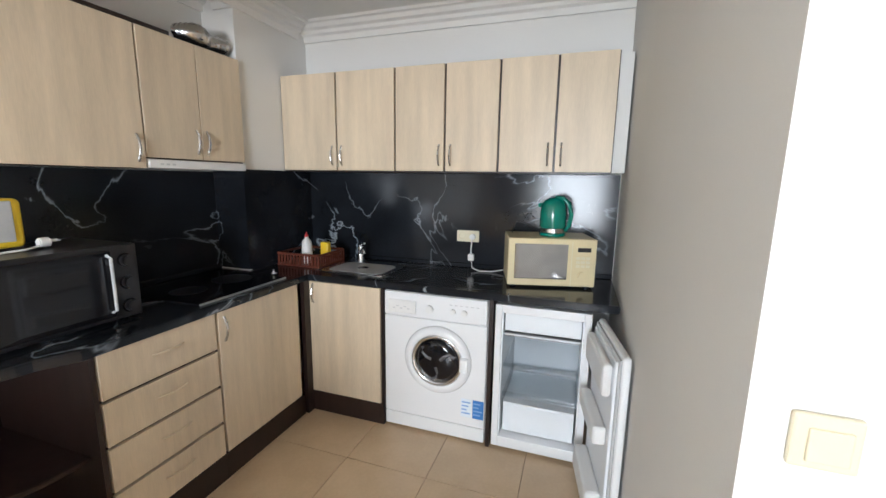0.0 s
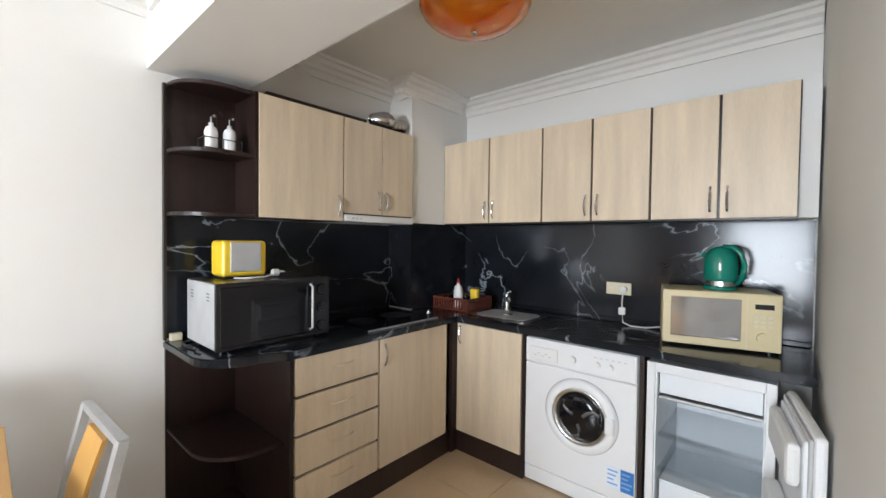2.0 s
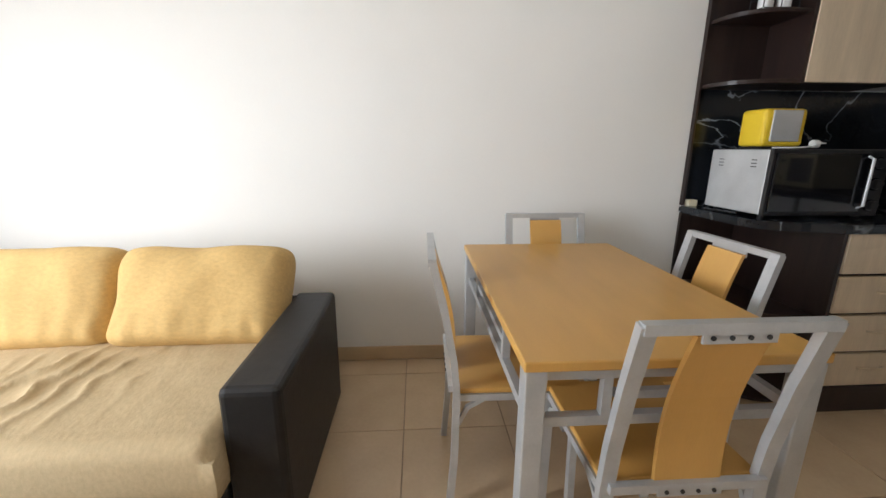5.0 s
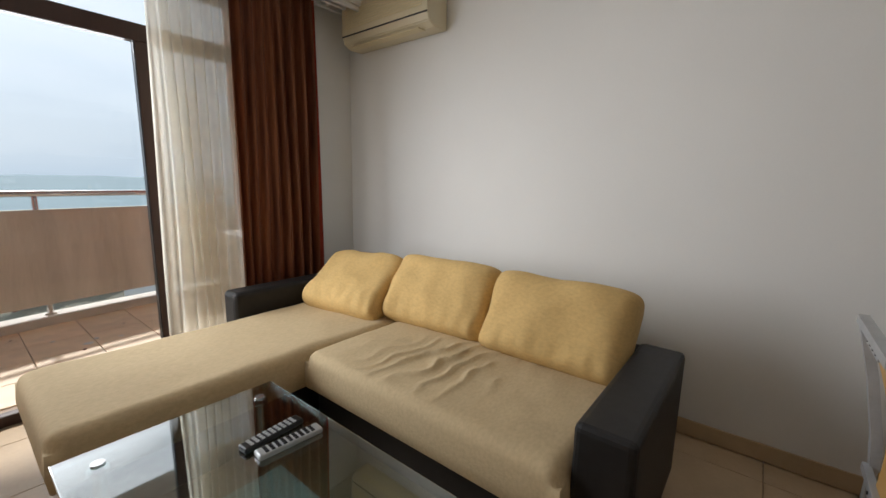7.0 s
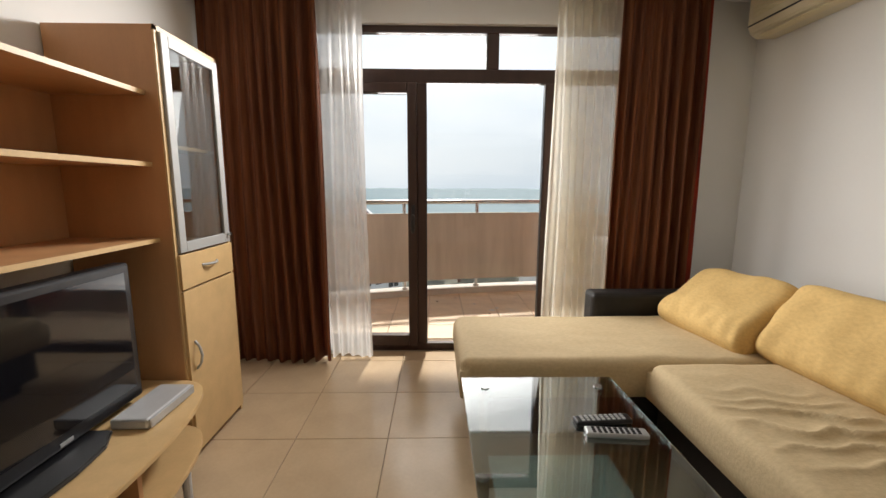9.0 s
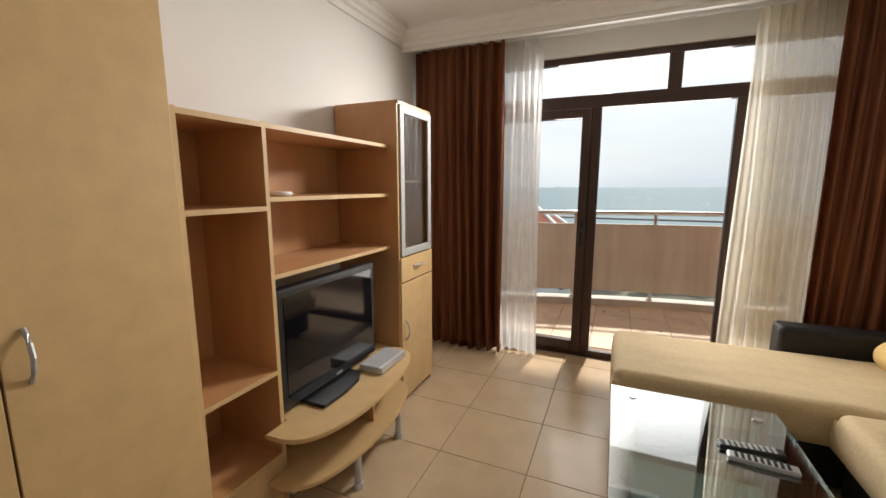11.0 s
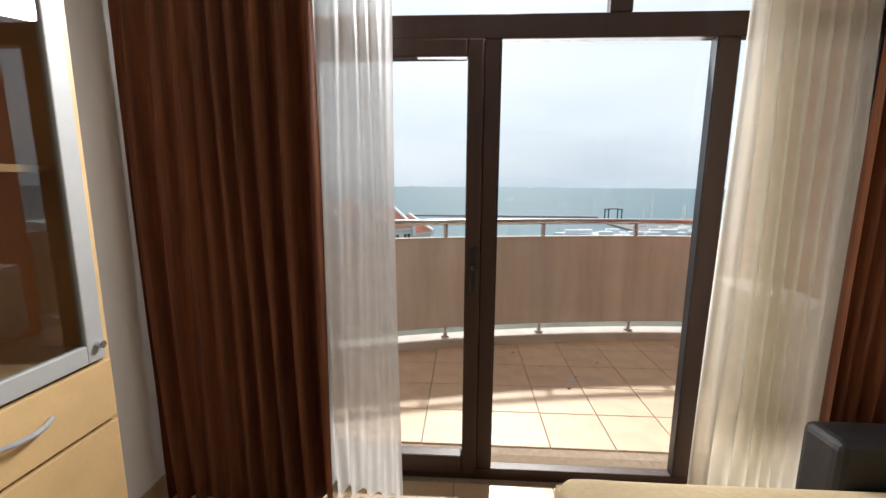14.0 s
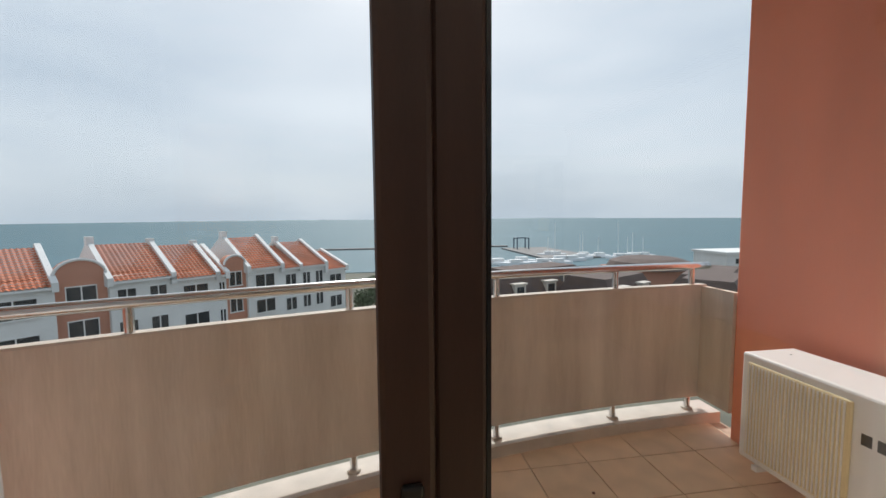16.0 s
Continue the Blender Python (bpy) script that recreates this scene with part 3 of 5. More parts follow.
def dispenser(c):
    t = thing("soap_dispenser", c, "white ceramic soap dispenser with pump on the open shelf", "soap dispenser", "dispensers")
    part("bottle", lathe(c, [(0.028, 0), (0.03, 0.01), (0.03, 0.085), (0.024, 0.105), (0.011, 0.115), (0.011, 0.128)], 20), WHITE, t, smooth=True)
    part("pump", joined(cyl((c[0], c[1], c[2] + 0.145), 0.004, 0.035, seg=8), tube([(c[0], c[1], c[2] + 0.162), (c[0] + 0.03, c[1] + 0.005, c[2] + 0.158)], 0.006, 8)), CHROME, t, "steel pump")


dispenser((-1.905, 0.645, 1.819))
dispenser((-1.895, 0.725, 1.819))
wire = []
for z in (1.822, 1.87):
    wire.append(tube([(-1.94, 0.60, z), (-1.86, 0.60, z), (-1.86, 0.77, z), (-1.94, 0.77, z), (-1.94, 0.60, z)], 0.0022, 6))
for x, y in ((-1.94, 0.60), (-1.86, 0.60), (-1.86, 0.77), (-1.94, 0.77), (-1.86, 0.685)):
    wire.append(tube([(x, y, 1.82), (x, y, 1.87)], 0.0022, 6))
wire.append(tube([(-1.945, 0.685, 1.87), (-1.945, 0.685, 2.0), (-1.945, 0.70, 2.02), (-1.945, 0.715, 2.0)], 0.0025, 6))
solid("wire_caddy", joined(*wire), BLACK, "black wire caddy holding two dispensers", "caddy")

# splashbacks and worktop
structure("trim_splashback_north", box(-1.843, 0.297, 2.552, 2.567, 0.905, 1.517), MARBLE, "black marble-look splashback panel with white veins")
structure("trim_splashback_west", box(XW + 0.002, XW + 0.012, 0.50, 1.918, 0.905, 1.50), MARBLE, "black marble-look splashback panel with white veins")
structure("trim_splashback_column", joined(box(XW + 0.012, -1.832, 1.917, 1.928, 0.905, 1.517), box(-1.844, -1.832, 1.928, 2.552, 0.905, 1.517)), MARBLE, "black marble-look splashback around the column")
structure("trim_splashback_strip", joined(box(-1.83, 0.297, 2.535, 2.55, 0.897, 0.925, 0.004), box(XW + 0.013, XW + 0.028, 0.52, 1.915, 0.897, 0.925, 0.004), box(-1.831, -1.818, 1.93, 2.535, 0.897, 0.925, 0.004)), MARBLE, "dark sealing strip along the worktop")
WT0, WT1 = 0.858, 0.896
pts = [(XW + 0.003, 0.49), (XW + 0.003, 1.927), (-1.845, 1.927), (-1.845, 2.566), (0.298, 2.566), (0.298, 1.972), (-1.445, 1.972), (-1.445, 0.79)]
for k in range(9):
    a = k / 8 * math.pi / 2
    pts.append((-1.70 + 0.20 * math.cos(a), 0.69 - 0.20 * math.sin(a)))
solid("worktop", prism(pts, WT0, WT1, 0.006), MARBLE, "black marble-look L-shaped kitchen worktop", "worktop")

# base units on the left
FX = -1.465
unit = thing("drawer_unit", (-1.75, 1.08, 0), "pale oak laminate four-drawer base unit on a dark plinth", "drawer unit")
part("body", box(XW + 0.005, FX - 0.022, 0.836, 1.329, 0.13, WT0), WENGE, unit, "dark wenge carcass")
part("plinth", box(XW + 0.005, FX - 0.005, 0.836, 1.329, 0.0, 0.13), WENGE, unit, "dark wenge plinth")
for z0, z1 in ((0.140, 0.300), (0.313, 0.486), (0.499, 0.667), (0.680, 0.855)):
    d = part("drawer", box(FX - 0.02, FX, 0.842, 1.323, z0, z1, 0.002), OAK, unit)
    part("handle", bow_handle((FX, 1.095, (z0 + z1) / 2 + 0.01), 0.13, "y", (0.016, 0, 0.0), 0.005), OAK, d, "slim bow handle")
unit = thing("base_cabinet", (-1.75, 1.62, 0), "pale oak laminate single-door base cabinet on a dark plinth", "kitchen cabinet", "kitchen base cabinets")
part("body", box(XW + 0.005, FX - 0.022, 1.331, 1.925, 0.13, WT0), WENGE, unit, "dark wenge carcass")
part("plinth", box(XW + 0.005, FX - 0.005, 1.331, 1.925, 0.0, 0.13), WENGE, unit, "dark wenge plinth")
d = part("door", box(FX - 0.02, FX, 1.337, 1.893, 0.140, 0.855, 0.002), OAK, unit)
part("handle", bow_handle((FX, 1.368, 0.765), 0.12, "z", (0.022, 0, 0)), CHROME, d, "chrome bow handle")
unit = thing("sink_cabinet", (-1.2, 2.25, 0), "pale oak laminate single-door sink cabinet on a dark plinth", "kitchen cabinet", "kitchen base cabinets")
part("body", box(-1.484, -0.966, 2.006, 2.56, 0.13, 0.70), WENGE, unit, "dark wenge carcass")
part("side_panel", box(-0.966, -0.953, 1.99, 2.56, 0.0, WT0), WENGE, unit)
part("corner_post", box(-1.486, -1.452, 1.935, 2.004, 0.0, WT0), WENGE, unit)
part("plinth", box(-1.45, -0.967, 1.99, 2.004, 0.0, 0.13), WENGE, unit, "dark wenge plinth")
d = part("door", box(-1.449, -0.969, 1.982, 2.003, 0.138, 0.853, 0.002), OAK, unit)
part("handle", bow_handle((-1.42, 1.982, 0.78), 0.12, "z", (0, -0.022, 0)), CHROME, d, "chrome bow handle")
unit = thing("end_shelf_unit", (-1.8, 0.66, 0), "dark wenge open end unit with rounded shelves under the worktop", "shelf unit")
part("side_panel", box(XW + 0.02, FX - 0.005, 0.818, 0.835, 0.0, WT0), WENGE, unit)
part("back_panel", box(XW + 0.004, XW + 0.02, 0.495, 0.835, 0.0, WT0), WENGE, unit)
for z in (0.02, 0.45):
    part("shelf", prism(corner_shelf_pts(0.50, 0.818, XW + 0.02, FX - 0.06, 0.22), z, z + 0.018, 0.003), WENGE, unit)
solid("divider_panel", box(-0.331, -0.309, 2.0, 2.56, 0.0, WT0), WENGE, "dark wenge panel between washing machine and fridge", "panel")

# sink, tap, hob
sink = thing("sink", (-1.22, 2.26, WT1), "round-cornered stainless steel sink set in the worktop", "sink")
def rounded(x0, x1, y0, y1, r):
    return [(cx + r * math.cos(a), cy + r * math.sin(a)) for cx, cy, q in ((x1 - r, y1 - r, 0), (x0 + r, y1 - r, 1), (x0 + r, y0 + r, 2), (x1 - r, y0 + r, 3)) for a in [(q + k / 5) * math.pi / 2 for k in range(6)]]


part("rim", prism(rounded(-1.45, -0.99, 2.07, 2.45, 0.05), WT1 + 0.001, WT1 + 0.006, 0.002), CHROME, sink)
part("basin", prism(rounded(-1.41, -1.03, 2.10, 2.37, 0.06), WT1 + 0.0062, WT1 + 0.0072), GREY, sink)
part("drain", lathe((-1.22, 2.235, WT1 + 0.0072), [(0.035, 0), (0.036, 0.002), (0.028, 0.003), (0.01, 0.002)], 20), CHROME, sink, smooth=True)
tap = thing("mixer_tap", (-1.30, 2.47, WT1), "chrome single-lever mixer tap behind the sink", "tap")
part("body", lathe((-1.33, 2.40, WT1), [(0.028, 0), (0.026, 0.01), (0.02, 0.02), (0.019, 0.10), (0.021, 0.12), (0.01, 0.13)], 18), CHROME, tap, smooth=True)
part("spout", tube([(-1.33, 2.40, WT1 + 0.06), (-1.30, 2.36, WT1 + 0.10), (-1.26, 2.31, WT1 + 0.115), (-1.235, 2.28, WT1 + 0.095)], 0.010), CHROME, tap, smooth=True)
part("lever", tube([(-1.33, 2.40, WT1 + 0.125), (-1.29, 2.36, WT1 + 0.145), (-1.26, 2.33, WT1 + 0.15)], 0.007), CHROME, tap)
hob = thing("hob", (-1.73, 1.55, WT1), "black glass two-ring hob flush with the worktop", "hob")
part("glass_plate", box(-1.99, -1.50, 1.28, 1.84, WT1 + 0.001, WT1 + 0.007, 0.002), BLACKGLASS, hob)
part("cooking_zone", lathe((-1.75, 1.43, WT1 + 0.0072), [(0.08, 0), (0.085, 0.0008), (0.078, 0.001)], 32), BLACK, hob)
part("cooking_zone", lathe((-1.75, 1.70, WT1 + 0.0072), [(0.10, 0), (0.105, 0.0008), (0.098, 0.001)], 32), BLACK, hob)
part("trim", box(-1.503, -1.497, 1.28, 1.84, WT1 + 0.001, WT1 + 0.009), SILVER, hob)
solid("sink_plug", lathe((-1.62, 1.88, WT1 + 0.008), [(0.02, 0), (0.022, 0.006), (0.008, 0.012), (0.006, 0.022), (0.009, 0.026)], 14), CHROME, "small chrome plug on the worktop", "plug", smooth=True)

# dish rack with things in it
dr = thing("dish_rack", (-1.65, 2.28, WT1), "brown plastic dish drainer basket on the worktop", "dish rack")
rx0, rx1, ry0, ry1 = -1.80, -1.475, 2.12, 2.42
part("tray", box(rx0, rx1, ry0, ry1, WT1 + 0.001, WT1 + 0.014, 0.004), BROWNPL, dr)
part("rim", joined(box(rx0, rx1, ry0, ry0 + 0.01, WT1 + 0.075, WT1 + 0.09, 0.003), box(rx0, rx1, ry1 - 0.01, ry1, WT1 + 0.075, WT1 + 0.09, 0.003), box(rx0, rx0 + 0.01, ry0, ry1, WT1 + 0.075, WT1 + 0.09, 0.003), box(rx1 - 0.01, rx1, ry0, ry1, WT1 + 0.075, WT1 + 0.09, 0.003)), BROWNPL, dr)
for k in range(14):
    x = rx0 + 0.006 + k * (rx1 - rx0 - 0.016) / 13
    part("slat", box(x, x + 0.012, ry0 + 0.002, ry0 + 0.007, WT1 + 0.012, WT1 + 0.077), BROWNPL, dr)
for k in range(12):
    y = ry0 + 0.006 + k * (ry1 - ry0 - 0.016) / 11
    part("slat", box(rx1 - 0.007, rx1 - 0.002, y, y + 0.012, WT1 + 0.012, WT1 + 0.077), BROWNPL, dr)
bt = thing("soap_bottle", (-1.62, 2.2, WT1 + 0.014), "clear white squeeze bottle with red tip in the dish rack", "bottle")
part("bottle", lathe((-1.62, 2.2, WT1 + 0.015), [(0.03, 0), (0.034, 0.01), (0.034, 0.12), (0.028, 0.15), (0.012, 0.165), (0.012, 0.175)], 18), PLASTIC, bt, smooth=True)
part("cap", lathe((-1.62, 2.2, WT1 + 0.191), [(0.012, 0), (0.012, 0.012), (0.005, 0.018), (0.004, 0.032)], 12), mat("red_cap", (0.5, 0.03, 0.03), 0.4), bt, "red cap")
solid("sponge", box(-1.56, -1.50, 2.26, 2.30, WT1 + 0.06, WT1 + 0.15, 0.008), YELLOW, "yellow sponge standing in the dish rack", "sponge")

# washing machine
wm = thing("washing_machine", (-0.645, 2.28, 0.01), "white front-loading washing machine under the worktop", "washing machine")
wx0, wx1, wy = -0.948, -0.337, 2.0
part("body", box(wx0, wx1, wy + 0.012, 2.55, 0.012, 0.848, 0.012), WHITE, wm)
part("front_panel", box(wx0 + 0.002, wx1 - 0.002, wy, wy + 0.016, 0.10, 0.70, 0.006), WHITE, wm)
part("kick_panel", box(wx0 + 0.002, wx1 - 0.002, wy + 0.002, wy + 0.016, 0.014, 0.096, 0.005), WHITE, wm)
fascia = part("control_panel", box(wx0 + 0.002, wx1 - 0.002, wy - 0.006, wy + 0.016, 0.705, 0.846, 0.010), WHITE, wm)
part("drawer", box(wx0 + 0.03, wx0 + 0.20, wy - 0.012, wy - 0.004, 0.725, 0.80, 0.006), PLASTIC, fascia)
for x, r in ((-0.665, 0.022), (-0.53, 0.016), (-0.465, 0.016)):
    part("dial", cyl((x, wy - 0.014, 0.765), r, 0.022, "y", 20, bev=0.003), PLASTIC, fascia)
for k in range(5):
    part("lettering", box(wx0 + 0.06 + 0.022 * k, wx0 + 0.075 + 0.022 * k, wy - 0.0135, wy - 0.0121, 0.75 + 0.012 * (k % 2), 0.755 + 0.012 * (k % 2)), GREY, fascia)
for k in range(6):
    part("lettering", box(-0.55 + 0.03 * k, -0.535 + 0.03 * k, wy - 0.0075, wy - 0.0061, 0.80, 0.804), GREY, fascia)
DC = (-0.615, wy, 0.475)
dr_ = part("door", lathe((DC[0], DC[1], DC[2]), [(0.195, 0.0), (0.198, 0.012), (0.188, 0.026), (0.16, 0.034), (0.150, 0.030), (0.146, 0.018), (0.190, 0.002)], 48, "y"), WHITE, wm, smooth=True)
part("porthole_ring", lathe(DC, [(0.147, 0.012), (0.150, 0.028), (0.140, 0.032), (0.128, 0.026), (0.125, 0.012)], 48, "y"), CHROME, dr_, "grey inner ring", smooth=True)
part("porthole", lathe(DC, [(0.126, 0.010), (0.125, 0.022), (0.09, 0.036), (0.04, 0.042), (0.01, 0.043)], 40, "y"), BLACKGLASS, dr_, "dark bulging glass porthole", smooth=True)
# Ribs sit on the porthole; the drum's inner shade is in their dark steel.
part("drum", joined(*[tube([(DC[0] + r * math.cos(a), wy - 0.045 + r * 0.16, DC[2] + r * math.sin(a)) for r, a in ((0.11, b), (0.09, b + 0.25), (0.06, b + 0.35), (0.03, b + 0.2))], 0.010, 6) for b in (0.3, 2.4, 4.5)]), mat("shade_toned_drum_steel", (0.16, 0.16, 0.17), 0.3, 0.6), dr_, "steel drum ribs on the glass, drum's shade put into their colour")
part("door_grip", box(DC[0] + 0.135, DC[0] + 0.185, wy - 0.044, wy - 0.02, DC[2] - 0.045, DC[2] + 0.045, 0.012), WHITE, dr_)
for k in range(2):
    part("sticker", box(-0.475 + 0.068 * k, -0.412 + 0.068 * k, wy - 0.0015, wy + 0.001, 0.155, 0.265), BLUE if k else mat("pale_sticker", (0.75, 0.82, 0.9), 0.4), wm, "blue and white energy sticker")
part("sticker_print", joined(*[box(-0.47 + 0.068 * (k % 2), -0.42 + 0.068 * (k % 2) - 0.01 * (k % 3), wy - 0.0028, wy - 0.0016, 0.175 + 0.022 * (k // 2), 0.183 + 0.022 * (k // 2)) for k in range(8)]), mat("sticker_ink", (0.25, 0.42, 0.72), 0.5), wm)

# open fridge
fr = thing("fridge", (-0.06, 2.28, 0.01), "white under-counter fridge with its door standing open", "fridge")
fx0, fx1, fy0, fy1, fz0, fz1 = -0.298, 0.182, 2.0, 2.53, 0.02, 0.835
part("shell", joined(box(fx0, fx0 + 0.035, fy0, fy1, fz0, fz1, 0.004), box(fx1 - 0.035, fx1, fy0, fy1, fz0, fz1, 0.004), box(fx0 + 0.035, fx1 - 0.035, fy0, fy1, fz1 - 0.045, fz1, 0.004), box(fx0 + 0.035, fx1 - 0.035, fy0, fy1, fz0, fz0 + 0.06, 0.004), box(fx0 + 0.03, fx1 - 0.03, fy1 - 0.04, fy1, fz0 + 0.05, fz1 - 0.04)), WHITE, fr)
part("liner", joined(box(fx0 + 0.035, fx0 + 0.041, fy0 + 0.012, fy1 - 0.04, 0.08, 0.79), box(fx1 - 0.041, fx1 - 0.035, fy0 + 0.012, fy1 - 0.04, 0.08, 0.79), box(fx0 + 0.041, fx1 - 0.041, fy1 - 0.046, fy1 - 0.04, 0.08, 0.79)), CLEARISH, fr)
part("freezer_flap", box(fx0 + 0.045, fx1 - 0.045, fy0 + 0.05, fy0 + 0.058, 0.68, 0.785, 0.003), CLEARISH, fr, "pale freezer compartment flap")
part("freezer_tray", joined(box(fx0 + 0.042, fx1 - 0.042, fy0 + 0.05, fy1 - 0.05, 0.655, 0.668, 0.004), tube([(fx0 + 0.05, fy0 + 0.035, 0.665), (fx1 - 0.05, fy0 + 0.035, 0.665)], 0.008, 8)), SILVER, fr)
for z in (0.47, 0.30):
    part("shelf", joined(box(fx0 + 0.042, fx1 - 0.042, fy0 + 0.06, fy1 - 0.05, z, z + 0.006), box(fx0 + 0.042, fx1 - 0.042, fy0 + 0.05, fy0 + 0.062, z - 0.006, z + 0.022, 0.004)), SHELFGLASS, fr, "clear glass shelf")
part("crisper", joined(box(fx0 + 0.05, fx1 - 0.05, fy0 + 0.06, fy0 + 0.068, 0.085, 0.25, 0.004), box(fx0 + 0.05, fx1 - 0.05, fy0 + 0.06, fy1 - 0.08, 0.252, 0.258)), CLEARISH, fr, "clear crisper drawer")
# fridge door: a leaf of its own, swung open about its right edge
fd = part("door", box(-0.465, 0.0, -0.032, 0.0, 0.03, 0.83, 0.012), WHITE, fr, "open white door")
swing = Matrix.Translation((0.208, fy0 - 0.012, 0)) @ Matrix.Rotation(radians(98.5), 4, "Z")
fd.matrix_basis = Matrix.Identity(4)
for bmx, nm, mt in ((box(-0.435, -0.03, 0.001, 0.020, 0.06, 0.80, 0.008), "inner_liner", CLEARISH), (box(-0.40, -0.07, 0.02, 0.085, 0.09, 0.20, 0.012), "door_bin", PLASTIC), (box(-0.40, -0.07, 0.02, 0.075, 0.42, 0.50, 0.012), "door_bin", PLASTIC), (box(-0.42, -0.05, 0.02, 0.06, 0.64, 0.78, 0.018), "butter_box", PLASTIC), (box(-0.452, -0.012, 0.0, 0.010, 0.045, 0.815, 0.004), "seal", GREY)):
    part(nm, bmx, mt, fd)
fd.matrix_basis = swing

# microwave with kettle
mw = thing("microwave", (0, 0, 0), "cream microwave oven on the worktop", "microwave")
part("body", box(-0.235, 0.235, 0.02, 0.30, 0.012, 0.274, 0.008), CREAM, mw)
part("front_frame", box(-0.235, 0.235, 0.0, 0.022, 0.012, 0.274, 0.006), CREAM, mw)
part("door_window", box(-0.20, 0.085, -0.003, 0.004, 0.05, 0.245, 0.004), mat("mirrored_door_glass", (0.58, 0.59, 0.60), 0.10, 0.85, var=0.15, scale=9), mw, "silvery reflective door window")
part("door_edge", box(0.104, 0.108, -0.002, 0.003, 0.016, 0.258), IVORY, mw)
part("display", box(0.135, 0.205, -0.002, 0.004, 0.205, 0.228, 0.001), BLACK, mw)
part("dial", cyl((0.165, -0.010, 0.075), 0.024, 0.024, "y", 20, bev=0.003), CREAM, mw)
part("button", joined(*[box(0.130 + 0.026 * (k % 3), 0.150 + 0.026 * (k % 3), -0.003, 0.002, 0.12 + 0.022 * (k // 3), 0.134 + 0.022 * (k // 3), 0.001) for k in range(9)]), IVORY, mw)
for x in (-0.2, 0.2):
    for y in (0.04, 0.27):
        part("foot", cyl((x, y, 0.006), 0.015, 0.012, seg=12), BLACK, mw)
mw.matrix_basis = pose(-0.04, 2.20, WT1, 0, 0, 14)
MT = WT1 + 0.274
kt = thing("kettle", (-0.055, 2.36, MT), "green plastic electric kettle on its base on the microwave", "kettle")
kc = (-0.055, 2.34, MT)
part("base", lathe((kc[0], kc[1], MT), [(0.070, 0), (0.074, 0.006), (0.070, 0.016), (0.06, 0.02)], 28), GREEN, kt, smooth=True)
part("band", cyl((kc[0], kc[1], MT + 0.033), 0.0665, 0.024), CHROME, kt, "chrome band")
part("jug", lathe((kc[0], kc[1], MT + 0.044), [(0.068, 0), (0.073, 0.014), (0.073, 0.085), (0.067, 0.125), (0.053, 0.153), (0.03, 0.168), (0.006, 0.172)], 28), GREEN, kt, smooth=True)
part("handle", tube([(kc[0] + 0.01, kc[1] - 0.01, MT + 0.214), (kc[0] + 0.05, kc[1] - 0.02, MT + 0.211), (kc[0] + 0.084, kc[1] - 0.03, MT + 0.185), (kc[0] + 0.097, kc[1] - 0.035, MT + 0.125), (kc[0] + 0.09, kc[1] - 0.03, MT + 0.06), (kc[0] + 0.068, kc[1] - 0.02, MT + 0.036)], 0.013, 10), GREEN, kt, smooth=True)
part("spout", prism([(kc[0] - 0.088, kc[1] + 0.03), (kc[0] - 0.05, kc[1] + 0.058), (kc[0] - 0.045, kc[1] + 0.0)], MT + 0.155, MT + 0.182, 0.004), GREEN, kt)
solid("kettle_cable", tube([(-0.13, 2.36, MT + 0.02), (-0.20, 2.34, MT + 0.06), (-0.26, 2.33, MT + 0.07), (-0.285, 2.36, MT + 0.02), (-0.29, 2.42, MT - 0.08), (-0.28, 2.47, MT - 0.2), (-0.25, 2.5, WT1 + 0.006)], 0.0035, 6), BLACK, "thin black kettle cable", "cable")
soc = thing("double_socket", (-0.606, 2.55, 1.105), "ivory double wall socket on the splashback", "wall socket")
part("plate", box(-0.68, -0.53, 2.541, 2.552, 1.07, 1.145, 0.003), IVORY, soc)
for x in (-0.643, -0.567):
    part("outlet", lathe((x, 2.541, 1.107), [(0.026, 0.0005), (0.027, 0.003), (0.021, 0.004), (0.019, 0.001)], 24, "y"), IVORY, soc)
solid("plug_and_cable", joined(cyl((-0.567, 2.522, 1.107), 0.019, 0.03, "y", 16, bev=0.003), tube([(-0.567, 2.51, 1.10), (-0.57, 2.50, 1.03), (-0.565, 2.49, 0.97), (-0.55, 2.46, 0.915), (-0.50, 2.44, 0.902), (-0.42, 2.45, 0.902), (-0.33, 2.47, 0.92), (-0.30, 2.5, 1.0), (-0.27, 2.53, 1.05)], 0.0045, 8), box(-0.585, -0.545, 2.475, 2.50, 0.955, 1.0, 0.006)), PLASTIC, "white plug and cable in the socket", "cable", smooth=False)

# mini oven with toaster
ov = thing("mini_oven", (-1.8, 0.83, WT1), "grey and black electric mini oven on the worktop", "mini oven")
oy0, oy1, ox0, ox1 = 0.565, 1.11, -1.985, -1.615
part("body", box(ox0, ox1 - 0.02, oy0, oy1, WT1 + 0.015, 1.198, 0.006), GREY, ov)
part("front", box(ox1 - 0.02, ox1, oy0 - 0.003, oy1 + 0.003, WT1 + 0.012, 1.20, 0.005), BLACK, ov)
dd = part("door", box(ox1, ox1 + 0.012, oy0 + 0.01, oy1 - 0.10, WT1 + 0.03, 1.185, 0.004), BLACKGLASS, ov, "dark glass door")
part("handle", tube([(ox1 + 0.012, oy1 - 0.115, WT1 + 0.05), (ox1 + 0.035, oy1 - 0.115, WT1 + 0.06), (ox1 + 0.035, oy1 - 0.115, 1.16), (ox1 + 0.012, oy1 - 0.115, 1.17)], 0.006, 8), GREY, dd)
